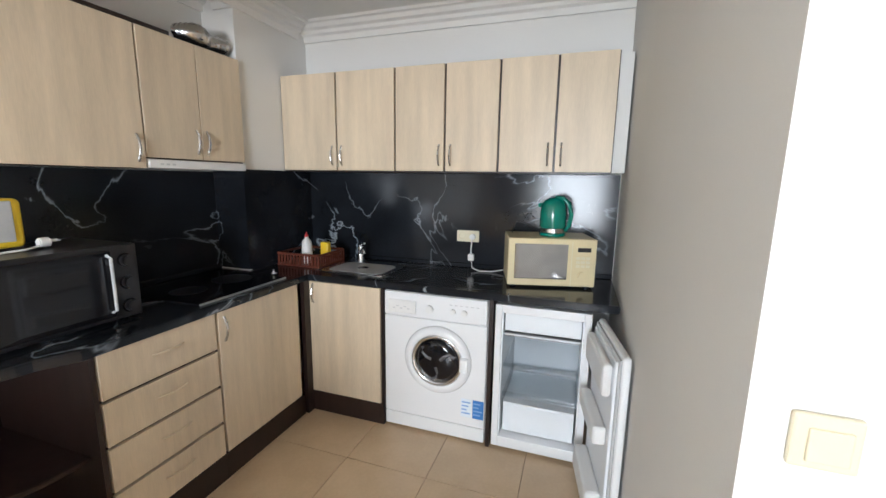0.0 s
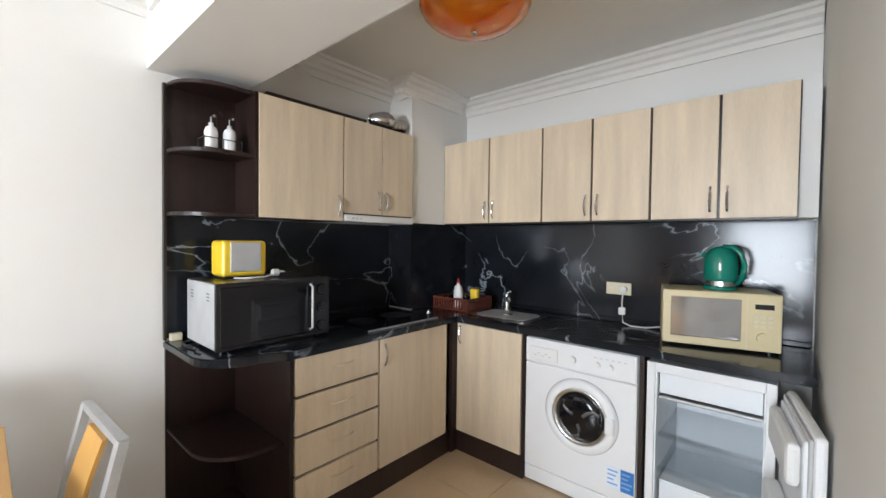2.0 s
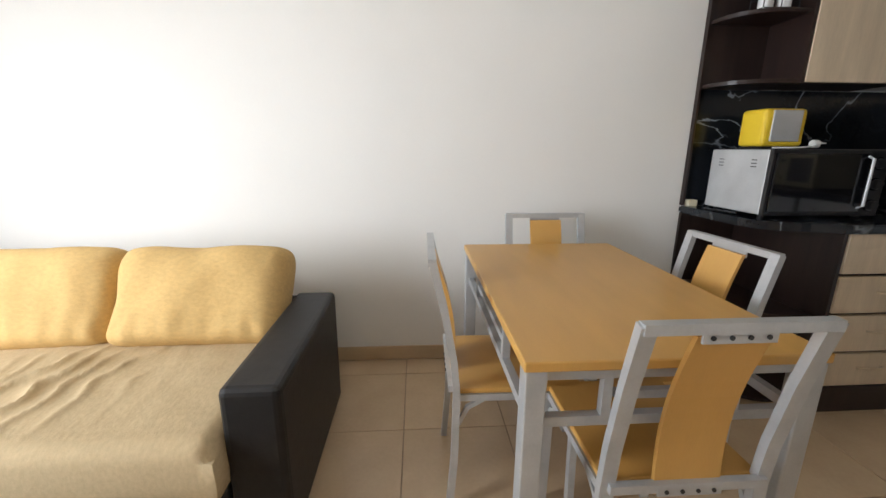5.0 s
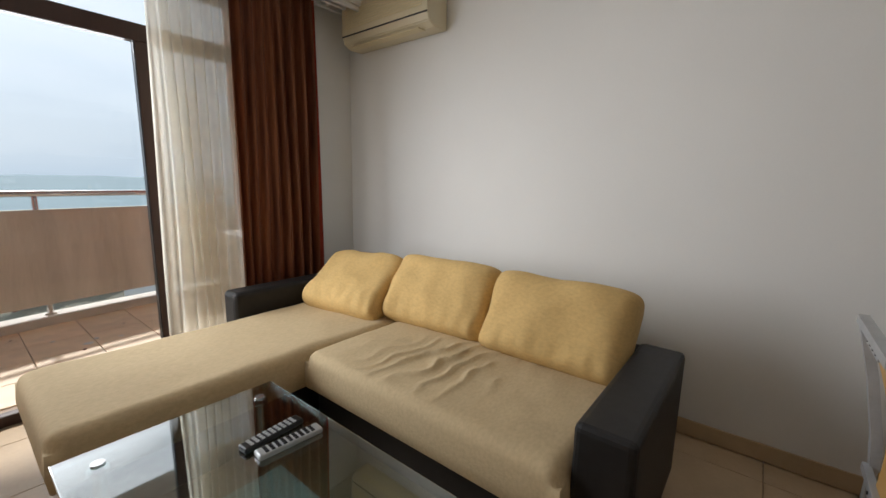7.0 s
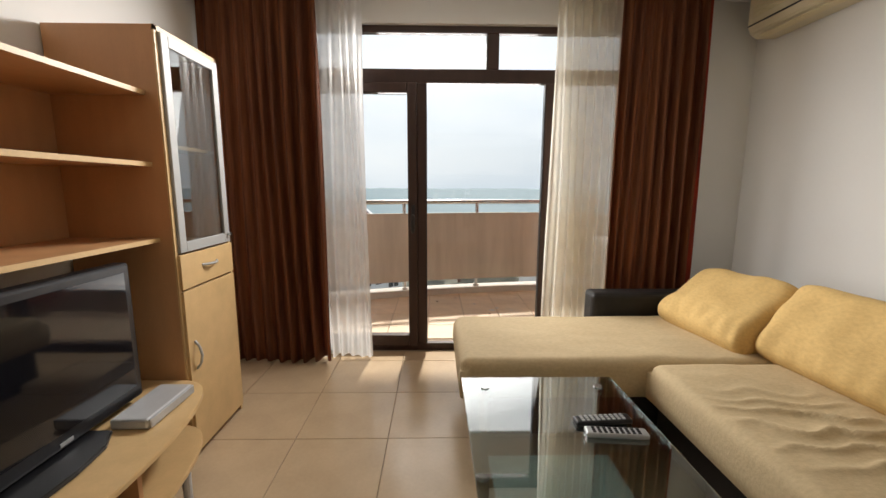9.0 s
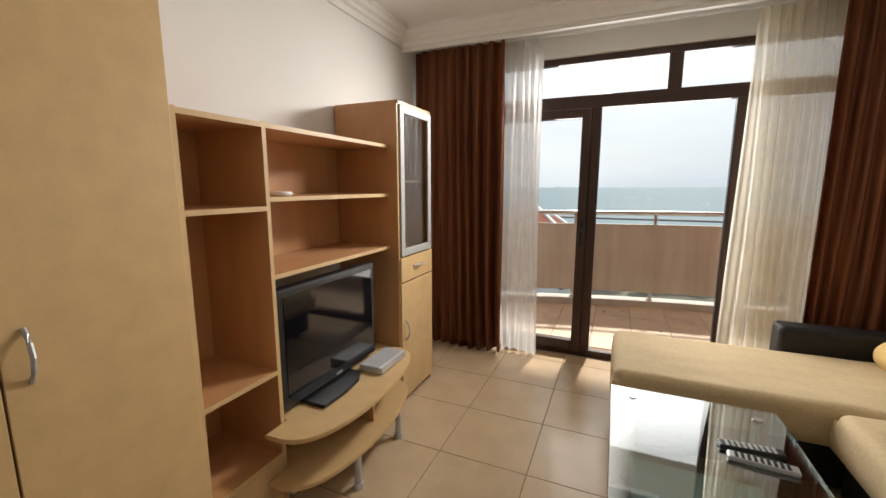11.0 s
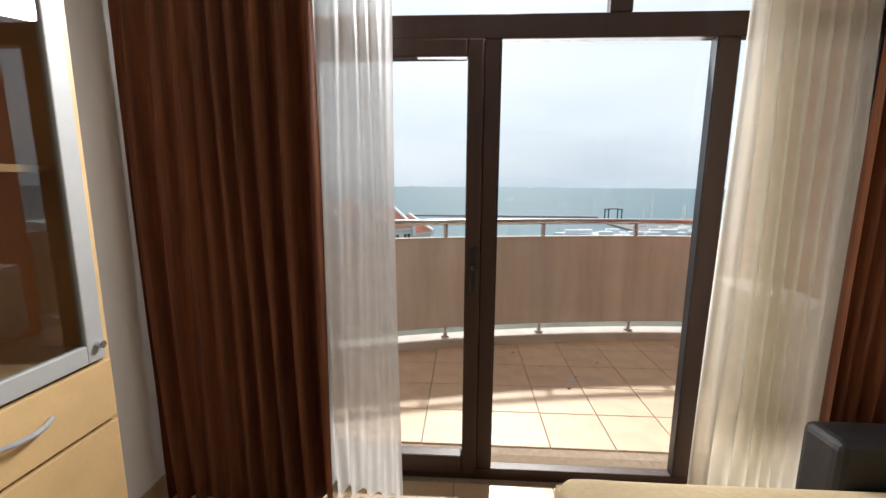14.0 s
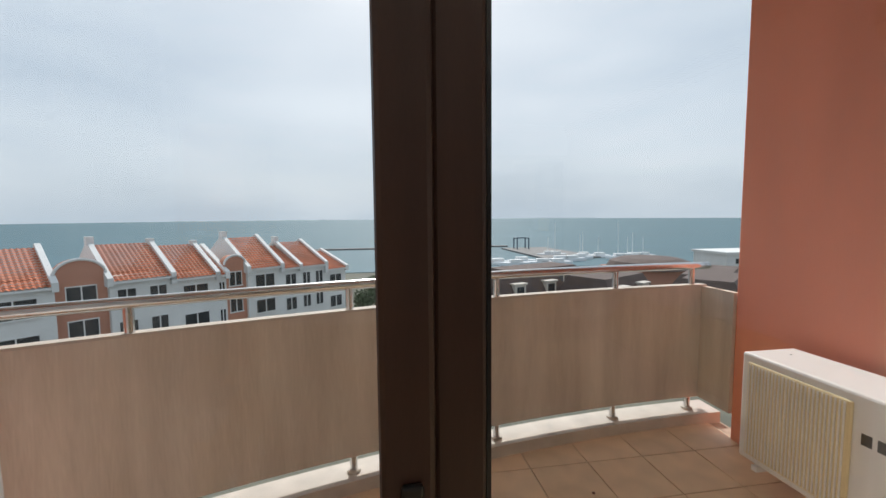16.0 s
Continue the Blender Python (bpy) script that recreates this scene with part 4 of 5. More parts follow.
for z in (0.955, 1.05, 1.14):
    part("knob", cyl((ox1 + 0.012, oy1 - 0.045, z), 0.022, 0.026, "x", 18, bev=0.003), BLACK, ov)
    part("dial_ring", cyl((ox1 + 0.001, oy1 - 0.045, z), 0.028, 0.002, "x", 20), BLACKGLASS, ov)
for x in (0.06, 0.26):
    for z in (1.12, 1.135, 1.15):
        part("vent", box(ox0 + x, ox0 + x + 0.03, oy0 - 0.002, oy0 + 0.002, z, z + 0.004), BLACK, ov)
for x in (ox0 + 0.04, ox1 - 0.05):
    for y in (oy0 + 0.04, oy1 - 0.04):
        part("foot", cyl((x, y, WT1 + 0.008), 0.014, 0.015, seg=12), BLACK, ov)
part("top_panel", box(ox0 + 0.004, ox1 - 0.004, oy0 + 0.004, oy1 - 0.004, 1.198, 1.202), BLACK, ov)
ts = thing("toaster", (-1.86, 0.75, 1.203), "yellow and grey two-slot toaster on the mini oven", "toaster")
part("body", box(-1.945, -1.795, 0.655, 0.865, 1.212, 1.385, 0.018, 3), YELLOW, ts)
part("side_panel", box(-1.80, -1.789, 0.69, 0.835, 1.235, 1.378, 0.004), GREY, ts, "grey metal side panel")
part("base", box(-1.94, -1.80, 0.665, 0.855, 1.203, 1.213, 0.003), BLACK, ts)
part("slot", joined(box(-1.905, -1.885, 0.69, 0.83, 1.3845, 1.3865), box(-1.855, -1.835, 0.69, 0.83, 1.3845, 1.3865)), BLACK, ts)
part("lever", box(-1.885, -1.855, 0.86, 0.885, 1.32, 1.335, 0.004), BLACK, ts)
solid("toaster_plug", joined(tube([(-1.78, 0.70, 1.207), (-1.74, 0.76, 1.207), (-1.735, 0.83, 1.21), (-1.76, 0.88, 1.215)], 0.004, 8), cyl((-1.765, 0.895, 1.225), 0.018, 0.035, "y", 14, bev=0.004), cyl((-1.772, 0.925, 1.23), 0.003, 0.03, "y", 8), cyl((-1.755, 0.925, 1.228), 0.003, 0.03, "y", 8)), PLASTIC, "white plug and cord lying on the mini oven", "plug")
solid("oven_cable", tube([(-1.97, 0.58, WT1 + 0.006), (-1.93, 0.53, WT1 + 0.006), (-1.85, 0.525, WT1 + 0.006), (-1.80, 0.54, WT1 + 0.008), (-1.76, 0.53, WT1 + 0.01), (-1.73, 0.54, WT1 + 0.01)], 0.005, 8), BLACK, "short black cable on the worktop", "cable")
solid("corner_box", box(-2.066, -2.03, 0.51, 0.56, WT1, WT1 + 0.035, 0.004), IVORY, "small ivory junction box on the worktop", "junction box")

# ceiling lamp, switch
lp = thing("ceiling_lamp", (-0.95, 1.46, CEIL), "orange glass bowl ceiling lamp, switched off", "ceiling lamp")
lc = (-0.95, 1.46, 0)
part("shade", lathe(lc, [(0.012, 2.395), (0.07, 2.399), (0.14, 2.413), (0.20, 2.438), (0.245, 2.472), (0.262, 2.50), (0.255, 2.503), (0.19, 2.45), (0.05, 2.41)], 40), ORANGEGLASS, lp, smooth=True)
part("base_plate", cyl((lc[0], lc[1], 2.519), 0.12, 0.02), WHITE, lp)
part("finial", lathe((lc[0], lc[1], 2.375), [(0.005, 0), (0.014, 0.004), (0.016, 0.012), (0.008, 0.022)], 14), CHROME, lp, "steel finial", smooth=True)
part("rod", cyl((lc[0], lc[1], 2.455), 0.005, 0.12, seg=8), CHROME, lp)
sw = thing("light_switch", (0.43, 0.64, 1.10), "ivory single rocker light switch on the white wall", "light switch")
part("plate", box(0.382, 0.463, 0.628, 0.64, 1.082, 1.163, 0.004), IVORY, sw)
part("rocker", box(0.400, 0.451, 0.623, 0.629, 1.094, 1.145, 0.003), IVORY, sw)

# ---- dining table and chairs ----
tb = thing("dining_table", (-1.24, -0.38, 0), "honey laminate dining table on a grey steel frame", "dining table")
tx0, tx1, ty0, ty1 = -1.80, -0.695, -0.746, -0.037
part("tabletop", box(tx0, tx1, ty0, ty1, 0.725, 0.75, 0.004), HONEY, tb)
for x in (tx0 + 0.03, tx1 - 0.03):
    for y in (ty0 + 0.03, ty1 - 0.03):
        part("leg", box(x - 0.025, x + 0.025, y - 0.025, y + 0.025, 0.0, 0.725, 0.004), SILVER, tb)
for y in (ty0 + 0.03, ty1 - 0.03):
    part("apron", joined(box(tx0 + 0.055, tx1 - 0.055, y - 0.011, y + 0.011, 0.695, 0.724), box(tx0 + 0.055, tx1 - 0.055, y - 0.011, y + 0.011, 0.575, 0.60), box(tx0 + 0.32, tx1 - 0.32, y - 0.009, y + 0.009, 0.64, 0.66), *[box(x - 0.011, x + 0.011, y - 0.011, y + 0.011, 0.60, 0.695) for x in (tx0 + 0.3, tx1 - 0.3)]), SILVER, tb)
for x in (tx0 + 0.03, tx1 - 0.03):
    part("apron", joined(box(x - 0.011, x + 0.011, ty0 + 0.055, ty1 - 0.055, 0.695, 0.724), box(x - 0.011, x + 0.011, ty0 + 0.055, ty1 - 0.055, 0.575, 0.60), box(x - 0.009, x + 0.009, ty0 + 0.22, ty1 - 0.22, 0.64, 0.66), *[box(x - 0.011, x + 0.011, y - 0.011, y + 0.011, 0.60, 0.695) for y in (ty0 + 0.2, ty1 - 0.2)]), SILVER, tb)


def chair():
    """Seat centre over the origin, back on the -x side, facing +x."""
    c = thing("dining_chair", (0, 0, 0), "grey steel dining chair with honey laminate seat and tall back panel", "chair", "chairs round the table")
    w = 0.185
    part("seat", box(-0.19, 0.21, -w - 0.005, w + 0.005, 0.44, 0.458, 0.005), HONEY, c)
    for y in (-w, w):
        part("back_post", tube([(-0.215, y, 0.0), (-0.20, y, 0.2), (-0.195, y, 0.44), (-0.205, y, 0.55), (-0.235, y, 0.72), (-0.272, y, 0.878)], 0, rect=(0.011, 0.017)), SILVER, c)
        part("leg", tube([(0.20, y, 0.0), (0.19, y, 0.435)], 0, rect=(0.011, 0.015)), SILVER, c)
        part("side_rail", joined(tube([(-0.19, y, 0.428), (0.19, y, 0.428)], 0, rect=(0.009, 0.011)), tube([(-0.19, y, 0.33), (-0.16, y, 0.39), (-0.11, y, 0.42)], 0, rect=(0.007, 0.007)), tube([(0.19, y, 0.33), (0.16, y, 0.39), (0.11, y, 0.42)], 0, rect=(0.007, 0.007))), SILVER, c)
    part("front_rail", tube([(0.19, -w, 0.428), (0.19, w, 0.428)], 0, rect=(0.009, 0.011)), SILVER, c)
    part("top_rail", tube([(-0.272, -w - 0.011, 0.871), (-0.272, w + 0.011, 0.871)], 0, rect=(0.012, 0.011)), SILVER, c)
    part("lower_rail", tube([(-0.212, -w, 0.455), (-0.212, w, 0.455)], 0, rect=(0.009, 0.011)), SILVER, c)
    bm = bmesh.new()
    rows = []
    for k in range(11):
        z = 0.432 + 0.416 * k / 10
        x = -0.205 - 0.055 * (k / 10) ** 1.4 + 0.022 * math.sin(k / 10 * math.pi)
        rows.append([bm.verts.new((x + a, b, z)) for a, b in ((0.006, -0.078), (0.006, 0.078), (-0.006, 0.078), (-0.006, -0.078))])
    for a, b in zip(rows, rows[1:]):
        for i in range(4):
            bm.faces.new((a[i], a[(i + 1) % 4], b[(i + 1) % 4], b[i]))
    bm.faces.new(rows[0])
    bm.faces.new(rows[-1])
    bmesh.ops.recalc_face_normals(bm, faces=bm.faces)
    part("backrest", bm, HONEY, c)
    for z, x in ((0.853, -0.262), (0.452, -0.209)):
        br = part("bracket", box(x - 0.013, x - 0.007, -0.075, 0.075, z - 0.017, z + 0.012, 0.001), SILVER, c)
        for k in range(4):
            part("screw", cyl((x - 0.014, -0.055 + 0.037 * k, z - 0.004), 0.005, 0.004, "x", 10), BLACK, br)
    return c


first = chair()
copy_thing(first, pose(-1.64, -0.325, 0, 0, 0, 0))
copy_thing(first, pose(-1.24, -0.653, 0, 0, 0, 89))
copy_thing(first, pose(-1.246, -0.131, 0, 0, 0, -87))
first.matrix_basis = pose(-0.868, -0.365, 0, 0, 0, 180)

# ---- sofa ----
so = thing("corner_sofa", (-1.3, -2.4, 0), "corner sofa with beige velour seats and black leatherette base", "sofa")
part("base", joined(box(-1.95, -0.92, -2.74, -1.515, 0.05, 0.25, 0.012), box(-2.0, -0.05, -3.40, -2.78, 0.05, 0.25, 0.012), box(-2.05, -1.93, -3.42, -1.52, 0.05, 0.42, 0.015)), LEATHER, so, "black leatherette base")
part("arm", box(-1.70, -0.925, -1.515, -1.345, 0.03, 0.562, 0.022, 3), LEATHER, so, "black leatherette arm")
part("arm", box(-2.04, -0.865, -3.585, -3.43, 0.03, 0.572, 0.03, 3), LEATHER, so, "black leatherette arm")
for x, y in ((-0.12, -2.86), (-0.12, -3.32), (-0.98, -1.58), (-1.9, -1.6), (-1.9, -3.3)):
    part("foot", cyl((x, y, 0.026), 0.025, 0.05, seg=12), BLACK, so)
part("seat_cushion", seat_pad(-1.90, -0.865, -2.755, -1.515, 0.25, 0.432, 0.05, 2, (-1.20, -2.20)), SEATFAB, so, smooth=True)
part("chaise_cushion", seat_pad(-1.87, 0.005, -3.435, -2.752, 0.25, 0.437, 0.05, 5), SEATFAB, so, smooth=True)
for c, s, r, sd in (((-1.60, -1.855, 0.583), (0.24, 0.70, 0.43), (0, -33, 0), 1), ((-1.60, -2.53, 0.583), (0.24, 0.68, 0.43), (0, -33, 4), 7), ((-1.47, -3.12, 0.575), (0.20, 0.60, 0.47), (0, -52, 8), 11)):
    solid("sofa_cushion", cushion(c, s, r, sd), VELOUR, "mustard velour back cushion leaning on the sofa", "cushion", group="sofa cushions", smooth=True)

# ---- coffee table ----
ct = thing("coffee_table", (-0.315, -2.09, 0), "glass coffee table with frosted lower shelf and steel legs", "coffee table")
cx0, cx1, cy0, cy1 = -0.635, 0.008, -2.63, -1.52
part("glass_top", box(cx0, cx1, cy0, cy1, 0.408, 0.42, 0.003), TABLEGLASS, ct).visible_shadow = False
part("lower_shelf", box(cx0 + 0.09, cx1 - 0.09, cy0 + 0.22, cy1 - 0.2, 0.20, 0.21, 0.002), FROST, ct, "frosted glass shelf")
for x in (cx0 + 0.09, cx1 - 0.09):
    for y in (cy0 + 0.09, cy1 - 0.09):
        lg = part("leg", lathe((x, y, 0), [(0.03, 0), (0.03, 0.012), (0.02, 0.02), (0.018, 0.39), (0.027, 0.397), (0.027, 0.4075)], 18), CHROME, ct, smooth=False)
        part("cap", cyl((x, y, 0.4225), 0.017, 0.005, seg=18), CHROME, lg)


def remote(c, rot, material, label):
    t = thing("remote_control", (0, 0, 0), label, "remote control", "remotes on the coffee table")
    part("body", box(-0.10, 0.10, -0.022, 0.022, 0, 0.018, 0.006), material, t)
    for k in range(9):
        for j in range(3):
            part("button", box(-0.075 + 0.018 * k, -0.065 + 0.018 * k, -0.016 + 0.012 * j, -0.008 + 0.012 * j, 0.018, 0.0205), GREY if material is BLACK else BLACK, t)
    t.matrix_basis = pose(*c, 0, 0, rot)


remote((-0.46, -2.29, 0.4205), 4, BLACK, "black remote control on the glass table")
remote((-0.475, -2.215, 0.4205), -5, SILVER, "silver remote control on the glass table")

# ---- storage wall ----
vt = thing("display_cabinet", (1.42, -2.91, 0), "beech laminate display cabinet with glass door and drawer", "display cabinet")
vx, vy0, vy1, vz = 1.19, -3.128, -2.682, 1.84
part("side_panel", box(vx + 0.02, XE - 0.013, vy1 - 0.018, vy1, 0.0, vz), BEECH, vt)
part("side_panel", box(vx + 0.02, XE - 0.013, vy0, vy0 + 0.018, 0.0, vz), BEECH, vt)
part("top_panel", box(vx + 0.02, XE - 0.013, vy0 + 0.018, vy1 - 0.018, vz - 0.018, vz), BEECH, vt)
part("bottom_panel", box(vx + 0.02, XE - 0.013, vy0 + 0.018, vy1 - 0.018, 0.02, 0.04), BEECH, vt)
part("back_panel", box(XE - 0.02, XE - 0.013, vy0 + 0.018, vy1 - 0.018, 0.04, vz - 0.018), BEECH, vt)
part("shelf", box(vx + 0.03, XE - 0.02, vy0 + 0.018, vy1 - 0.018, 0.95, 0.966), BEECH, vt)
part("shelf", box(vx + 0.05, XE - 0.02, vy0 + 0.018, vy1 - 0.018, 1.385, 1.40), BEECH, vt)
part("edging", joined(box(vx + 0.012, vx + 0.02, vy1 - 0.018, vy1, 0.0, vz), box(vx + 0.012, vx + 0.02, vy0, vy0 + 0.018, 0.0, vz), box(vx + 0.012, vx + 0.02, vy0, vy1, vz - 0.018, vz + 0.001)), BEECHEDGE, vt)
gd = part("glass_door", joined(box(vx, vx + 0.018, vy1 - 0.065, vy1 - 0.02, 0.945, 1.82, 0.003), box(vx, vx + 0.018, vy0 + 0.02, vy0 + 0.065, 0.945, 1.82, 0.003), box(vx, vx + 0.018, vy0 + 0.065, vy1 - 0.065, 1.775, 1.82, 0.003), box(vx, vx + 0.018, vy0 + 0.065, vy1 - 0.065, 0.945, 0.99, 0.003)), ALU, vt, "silver framed glass door")
part("pane", box(vx + 0.006, vx + 0.010, vy0 + 0.06, vy1 - 0.06, 0.985, 1.78), VITRINE, gd)
part("knob", cyl((vx - 0.008, vy0 + 0.04, 0.985), 0.009, 0.016, "x", 12), CHROME, gd)
d = part("drawer", box(vx, vx + 0.018, vy0 + 0.01, vy1 - 0.01, 0.787, 0.936, 0.002), BEECHEDGE, vt)
part("handle", bow_handle((vx, (vy0 + vy1) / 2, 0.87), 0.12, "y", (-0.025, 0, 0)), SILVER, d)
d = part("door", box(vx, vx + 0.018, vy0 + 0.01, vy1 - 0.01, 0.035, 0.777, 0.002), BEECHEDGE, vt)
part("handle", bow_handle((vx, vy1 - 0.055, 0.48), 0.13, "z", (-0.028, 0, 0)), SILVER, d)

sx = 1.26
su = thing("tv_shelf_unit", (1.45, -2.05, 0), "beech laminate open shelf unit around the television", "shelf unit")
for y in (-1.455, -1.79):
    part("upright", box(sx, XE - 0.013, y - 0.009, y + 0.009, 0.0, 1.598), BEECH, su)
    part("edging", box(sx - 0.003, sx, y - 0.009, y + 0.009, 0.0, 1.60), BEECHEDGE, su)
for y0, y1, z in ((-1.781, -1.464, 1.587), (-1.781, -1.464, 1.278), (-1.781, -1.464, 0.614), (-1.781, -1.464, 0.252), (-2.68, -1.799, 1.587), (-2.68, -1.799, 1.312), (-2.68, -1.799, 1.006)):
    part("shelf", box(sx, XE - 0.016, y0, y1, z - 0.009, z + 0.009), BEECH, su)
    part("edging", box(sx - 0.003, sx, y0, y1, z - 0.009, z + 0.009), BEECHEDGE, su)
part("back_panel", box(XE - 0.016, XE - 0.013, -2.68, -1.464, 1.006, 1.59), BEECH, su)
part("back_panel", box(XE - 0.016, XE - 0.013, -1.781, -1.464, 0.03, 1.006), BEECH, su)
part("door", box(sx - 0.003, sx + 0.015, -1.779, -1.466, 0.03, 0.242, 0.002), BEECHEDGE, su)
solid("soap_dish", lathe((1.36, -1.95, 1.3215), [(0.05, 0), (0.055, 0.012), (0.05, 0.018), (0.02, 0.016)], 24), WHITE, "small round white dish on the shelf", "dish", smooth=True)

st = thing("tv_stand", (1.3, -2.23, 0), "low beech laminate TV stand with two rounded shelves", "tv stand")
half = [(1.25, -1.802), (XE - 0.02, -1.802), (XE - 0.02, -2.67), (1.25, -2.67)] + [(1.25 - 0.285 * math.sin(k / 24 * math.pi) ** 0.6 * (0.8 + 0.2 * k / 24), -2.67 + 0.98 * (1 - math.cos(k / 24 * math.pi)) / 2) for k in range(1, 25)]
part("top", prism(half, 0.375, 0.395, 0.003), BEECHEDGE, st)
part("lower_shelf", prism([(x + (0.02 if x < 1.2 else 0), y) for x, y in half], 0.165, 0.185, 0.003), BEECHEDGE, st)
part("support", box(1.10, 1.60, -2.24, -2.222, 0.185, 0.375), BEECH, st)
part("support", box(1.12, 1.60, -2.24, -2.222, 0.03, 0.165), BEECH, st)
for x, y in ((1.06, -2.40), (1.04, -2.0), (1.3, -2.6), (1.3, -1.86)):
    part("castor", joined(cyl((x, y, 0.09), 0.016, 0.15, "z", 12), cyl((x, y, 0.014), 0.022, 0.028, "z", 12)), GREY, st)
tv = thing("television", (1.32, -2.18, 0.395), "black flat-screen television on its stand, switched off", "television")
part("bezel", box(1.265, 1.325, -2.51, -1.803, 0.42, 0.945, 0.012, 3), BLACK, tv)
part("screen", box(1.262, 1.267, -2.475, -1.838, 0.472, 0.912), BLACKGLASS, tv, "glossy dark screen")
part("neck", box(1.285, 1.335, -2.18, -2.04, 0.405, 0.43, 0.006), BLACK, tv)
part("base", prism([(1.42, -1.93), (1.42, -2.28), (1.21, -2.28), (1.165, -2.20), (1.15, -2.08), (1.155, -1.93)], 0.3965, 0.413, 0.004), BLACK, tv)
part("badge", box(1.263, 1.2645, -2.20, -2.155, 0.432, 0.445, 0.0), SILVER, tv, "small silver badge")
bx = thing("set_top_box", (1.2, -2.5, 0.395), "grey set-top box on the TV stand", "set-top box")
part("body", box(1.105, 1.235, -2.56, -2.30, 0.3965, 0.435, 0.008), GREY, bx)
part("front", box(1.097, 1.106, -2.555, -2.305, 0.40, 0.432, 0.003), SILVER, bx)
wd = thing("wardrobe", (1.42, -1.0, 0), "tall beech laminate wardrobe with a closed door", "wardrobe")
part("side_panel", box(1.264, XE - 0.013, -1.443, -1.425, 0.0, 2.06), BEECH, wd)
part("side_panel", box(1.264, XE - 0.013, -0.60, -0.582, 0.0, 2.06), BEECH, wd)
part("top_panel", box(1.264, XE - 0.013, -1.425, -0.60, 2.042, 2.06), BEECH, wd)
part("back_panel", box(XE - 0.02, XE - 0.013, -1.425, -0.60, 0.02, 2.04), BEECH, wd)
for y0, y1, hy in ((-1.441, -1.015, -1.06), (-1.010, -0.585, -0.965)):
    d = part("door", box(1.246, 1.263, y0, y1, 0.03, 2.055, 0.002), BEECHEDGE, wd)
    part("handle", bow_handle((1.246, hy, 0.98), 0.13, "z", (-0.028, 0, 0)), SILVER, d)

# ---- air conditioner inside ----
ac = thing("air_conditioner", (-1.98, -3.33, 2.18), "yellowed cream wall-mounted air conditioner", "air conditioner")
bm = bmesh.new()
prof = [(XW + 0.004, 2.18), (-1.95, 2.175), (-1.905, 2.20), (-1.885, 2.25), (-1.885, 2.43), (-1.90, 2.46), (XW + 0.004, 2.46)]
ends = [[bm.verts.new((x, y, z)) for x, z in prof] for y in (-3.745, -2.91)]
for i in range(len(prof)):
    bm.faces.new((ends[0][i], ends[0][(i + 1) % len(prof)], ends[1][(i + 1) % len(prof)], ends[1][i]))
bm.faces.new(ends[0])
bm.faces.new(ends[1][::-1])
bmesh.ops.recalc_face_normals(bm, faces=bm.faces)
bmesh.ops.bevel(bm, geom=bm.edges[:], offset=0.006, segments=2, affect="EDGES")
part("body", bm, mat("aged_cream_plastic", (0.68, 0.60, 0.42), 0.4, var=0.05, scale=4), ac)
part("grille", joined(*[box(-1.885, -1.881, -3.70, -2.96, 2.29 + 0.016 * k, 2.297 + 0.016 * k) for k in range(8)]), CREAM, ac)
part("slot", box(-1.888, -1.8825, -3.74, -2.915, 2.243, 2.251), BLACK, ac, "dark slot")
part("flap", box(-1.965, -1.90, -3.66, -3.0, 2.168, 2.174, 0.002), CREAM, ac)

# ---- curtains ----
def curtain(name, x0, x1, y, z0, z1, waves, amp, material, label, seed, spread=0.0, flare=0.0, thick=0.003):
    bm = bmesh.new()
    nx, nz = waves * 12, 26
    rnd = random.Random(seed)
    ph = [rnd.uniform(0, 6.28) for _ in range(4)]
    rows = []
    for j in range(nz + 1):
        t = j / nz
        z = z1 + (z0 - z1) * t
        row = []
        for i in range(nx + 1):
            s = i / nx
            a = amp * (0.55 + 0.45 * min(1, t * 3)) * (0.8 + 0.35 * math.sin(5 * s + ph[0]))
            w = math.sin(2 * math.pi * waves * s + 0.5 * math.sin(3 * t + ph[1]) + 1.1 * math.sin(7 * s + ph[2]))
            w = math.copysign(abs(w) ** 0.7, w)
            x = x0 + (x1 - x0) * s + spread * t * (s - 0.5) + flare * t * t * s + 0.010 * math.sin(4 * t + 9 * s + ph[3])
            row.append(bm.verts.new((x, y + a * w + 0.012 * math.sin(2.3 * t + 4 * s + ph[1]) * t, z + (0.008 * math.sin(9 * s + ph[0]) if j == nz else 0))))
        rows.append(row)
    for a, b in zip(rows, rows[1:]):
        for i in range(nx):
            bm.faces.new((a[i], a[i + 1], b[i + 1], b[i]))
    if thick:
        bmesh.ops.solidify(bm, geom=bm.faces[:], thickness=thick)
    bmesh.ops.recalc_face_normals(bm, faces=bm.faces)
    return solid(name, bm, material, label, "curtain", group="window curtains", smooth=True)


curtain("curtain", 0.87, 1.60, -3.71, 0.02, 2.42, 9, 0.045, DRAPE, "heavy brown striped curtain hanging to the floor", 3, spread=0.07, flare=-0.05)
curtain("curtain", -1.59, -1.06, -3.71, 0.02, 2.42, 8, 0.042, DRAPE, "heavy brown striped curtain hanging behind the sofa", 8, flare=0.03)
curtain("curtain_lining", -1.625, -1.59, -3.70, 0.30, 2.40, 1, 0.012, RED, "red lining edge of the brown curtain", 4)
curtain("sheer_curtain", 0.60, 0.95, -3.80, 0.015, 2.43, 6, 0.03, SHEER, "sheer white voile curtain beside the balcony door", 5, spread=0.04, thick=0)
curtain("sheer_curtain", -1.115, -0.67, -3.80, 0.015, 2.43, 8, 0.034, VOILE, "cream voile curtain beside the balcony door", 6, spread=0.03, thick=0)
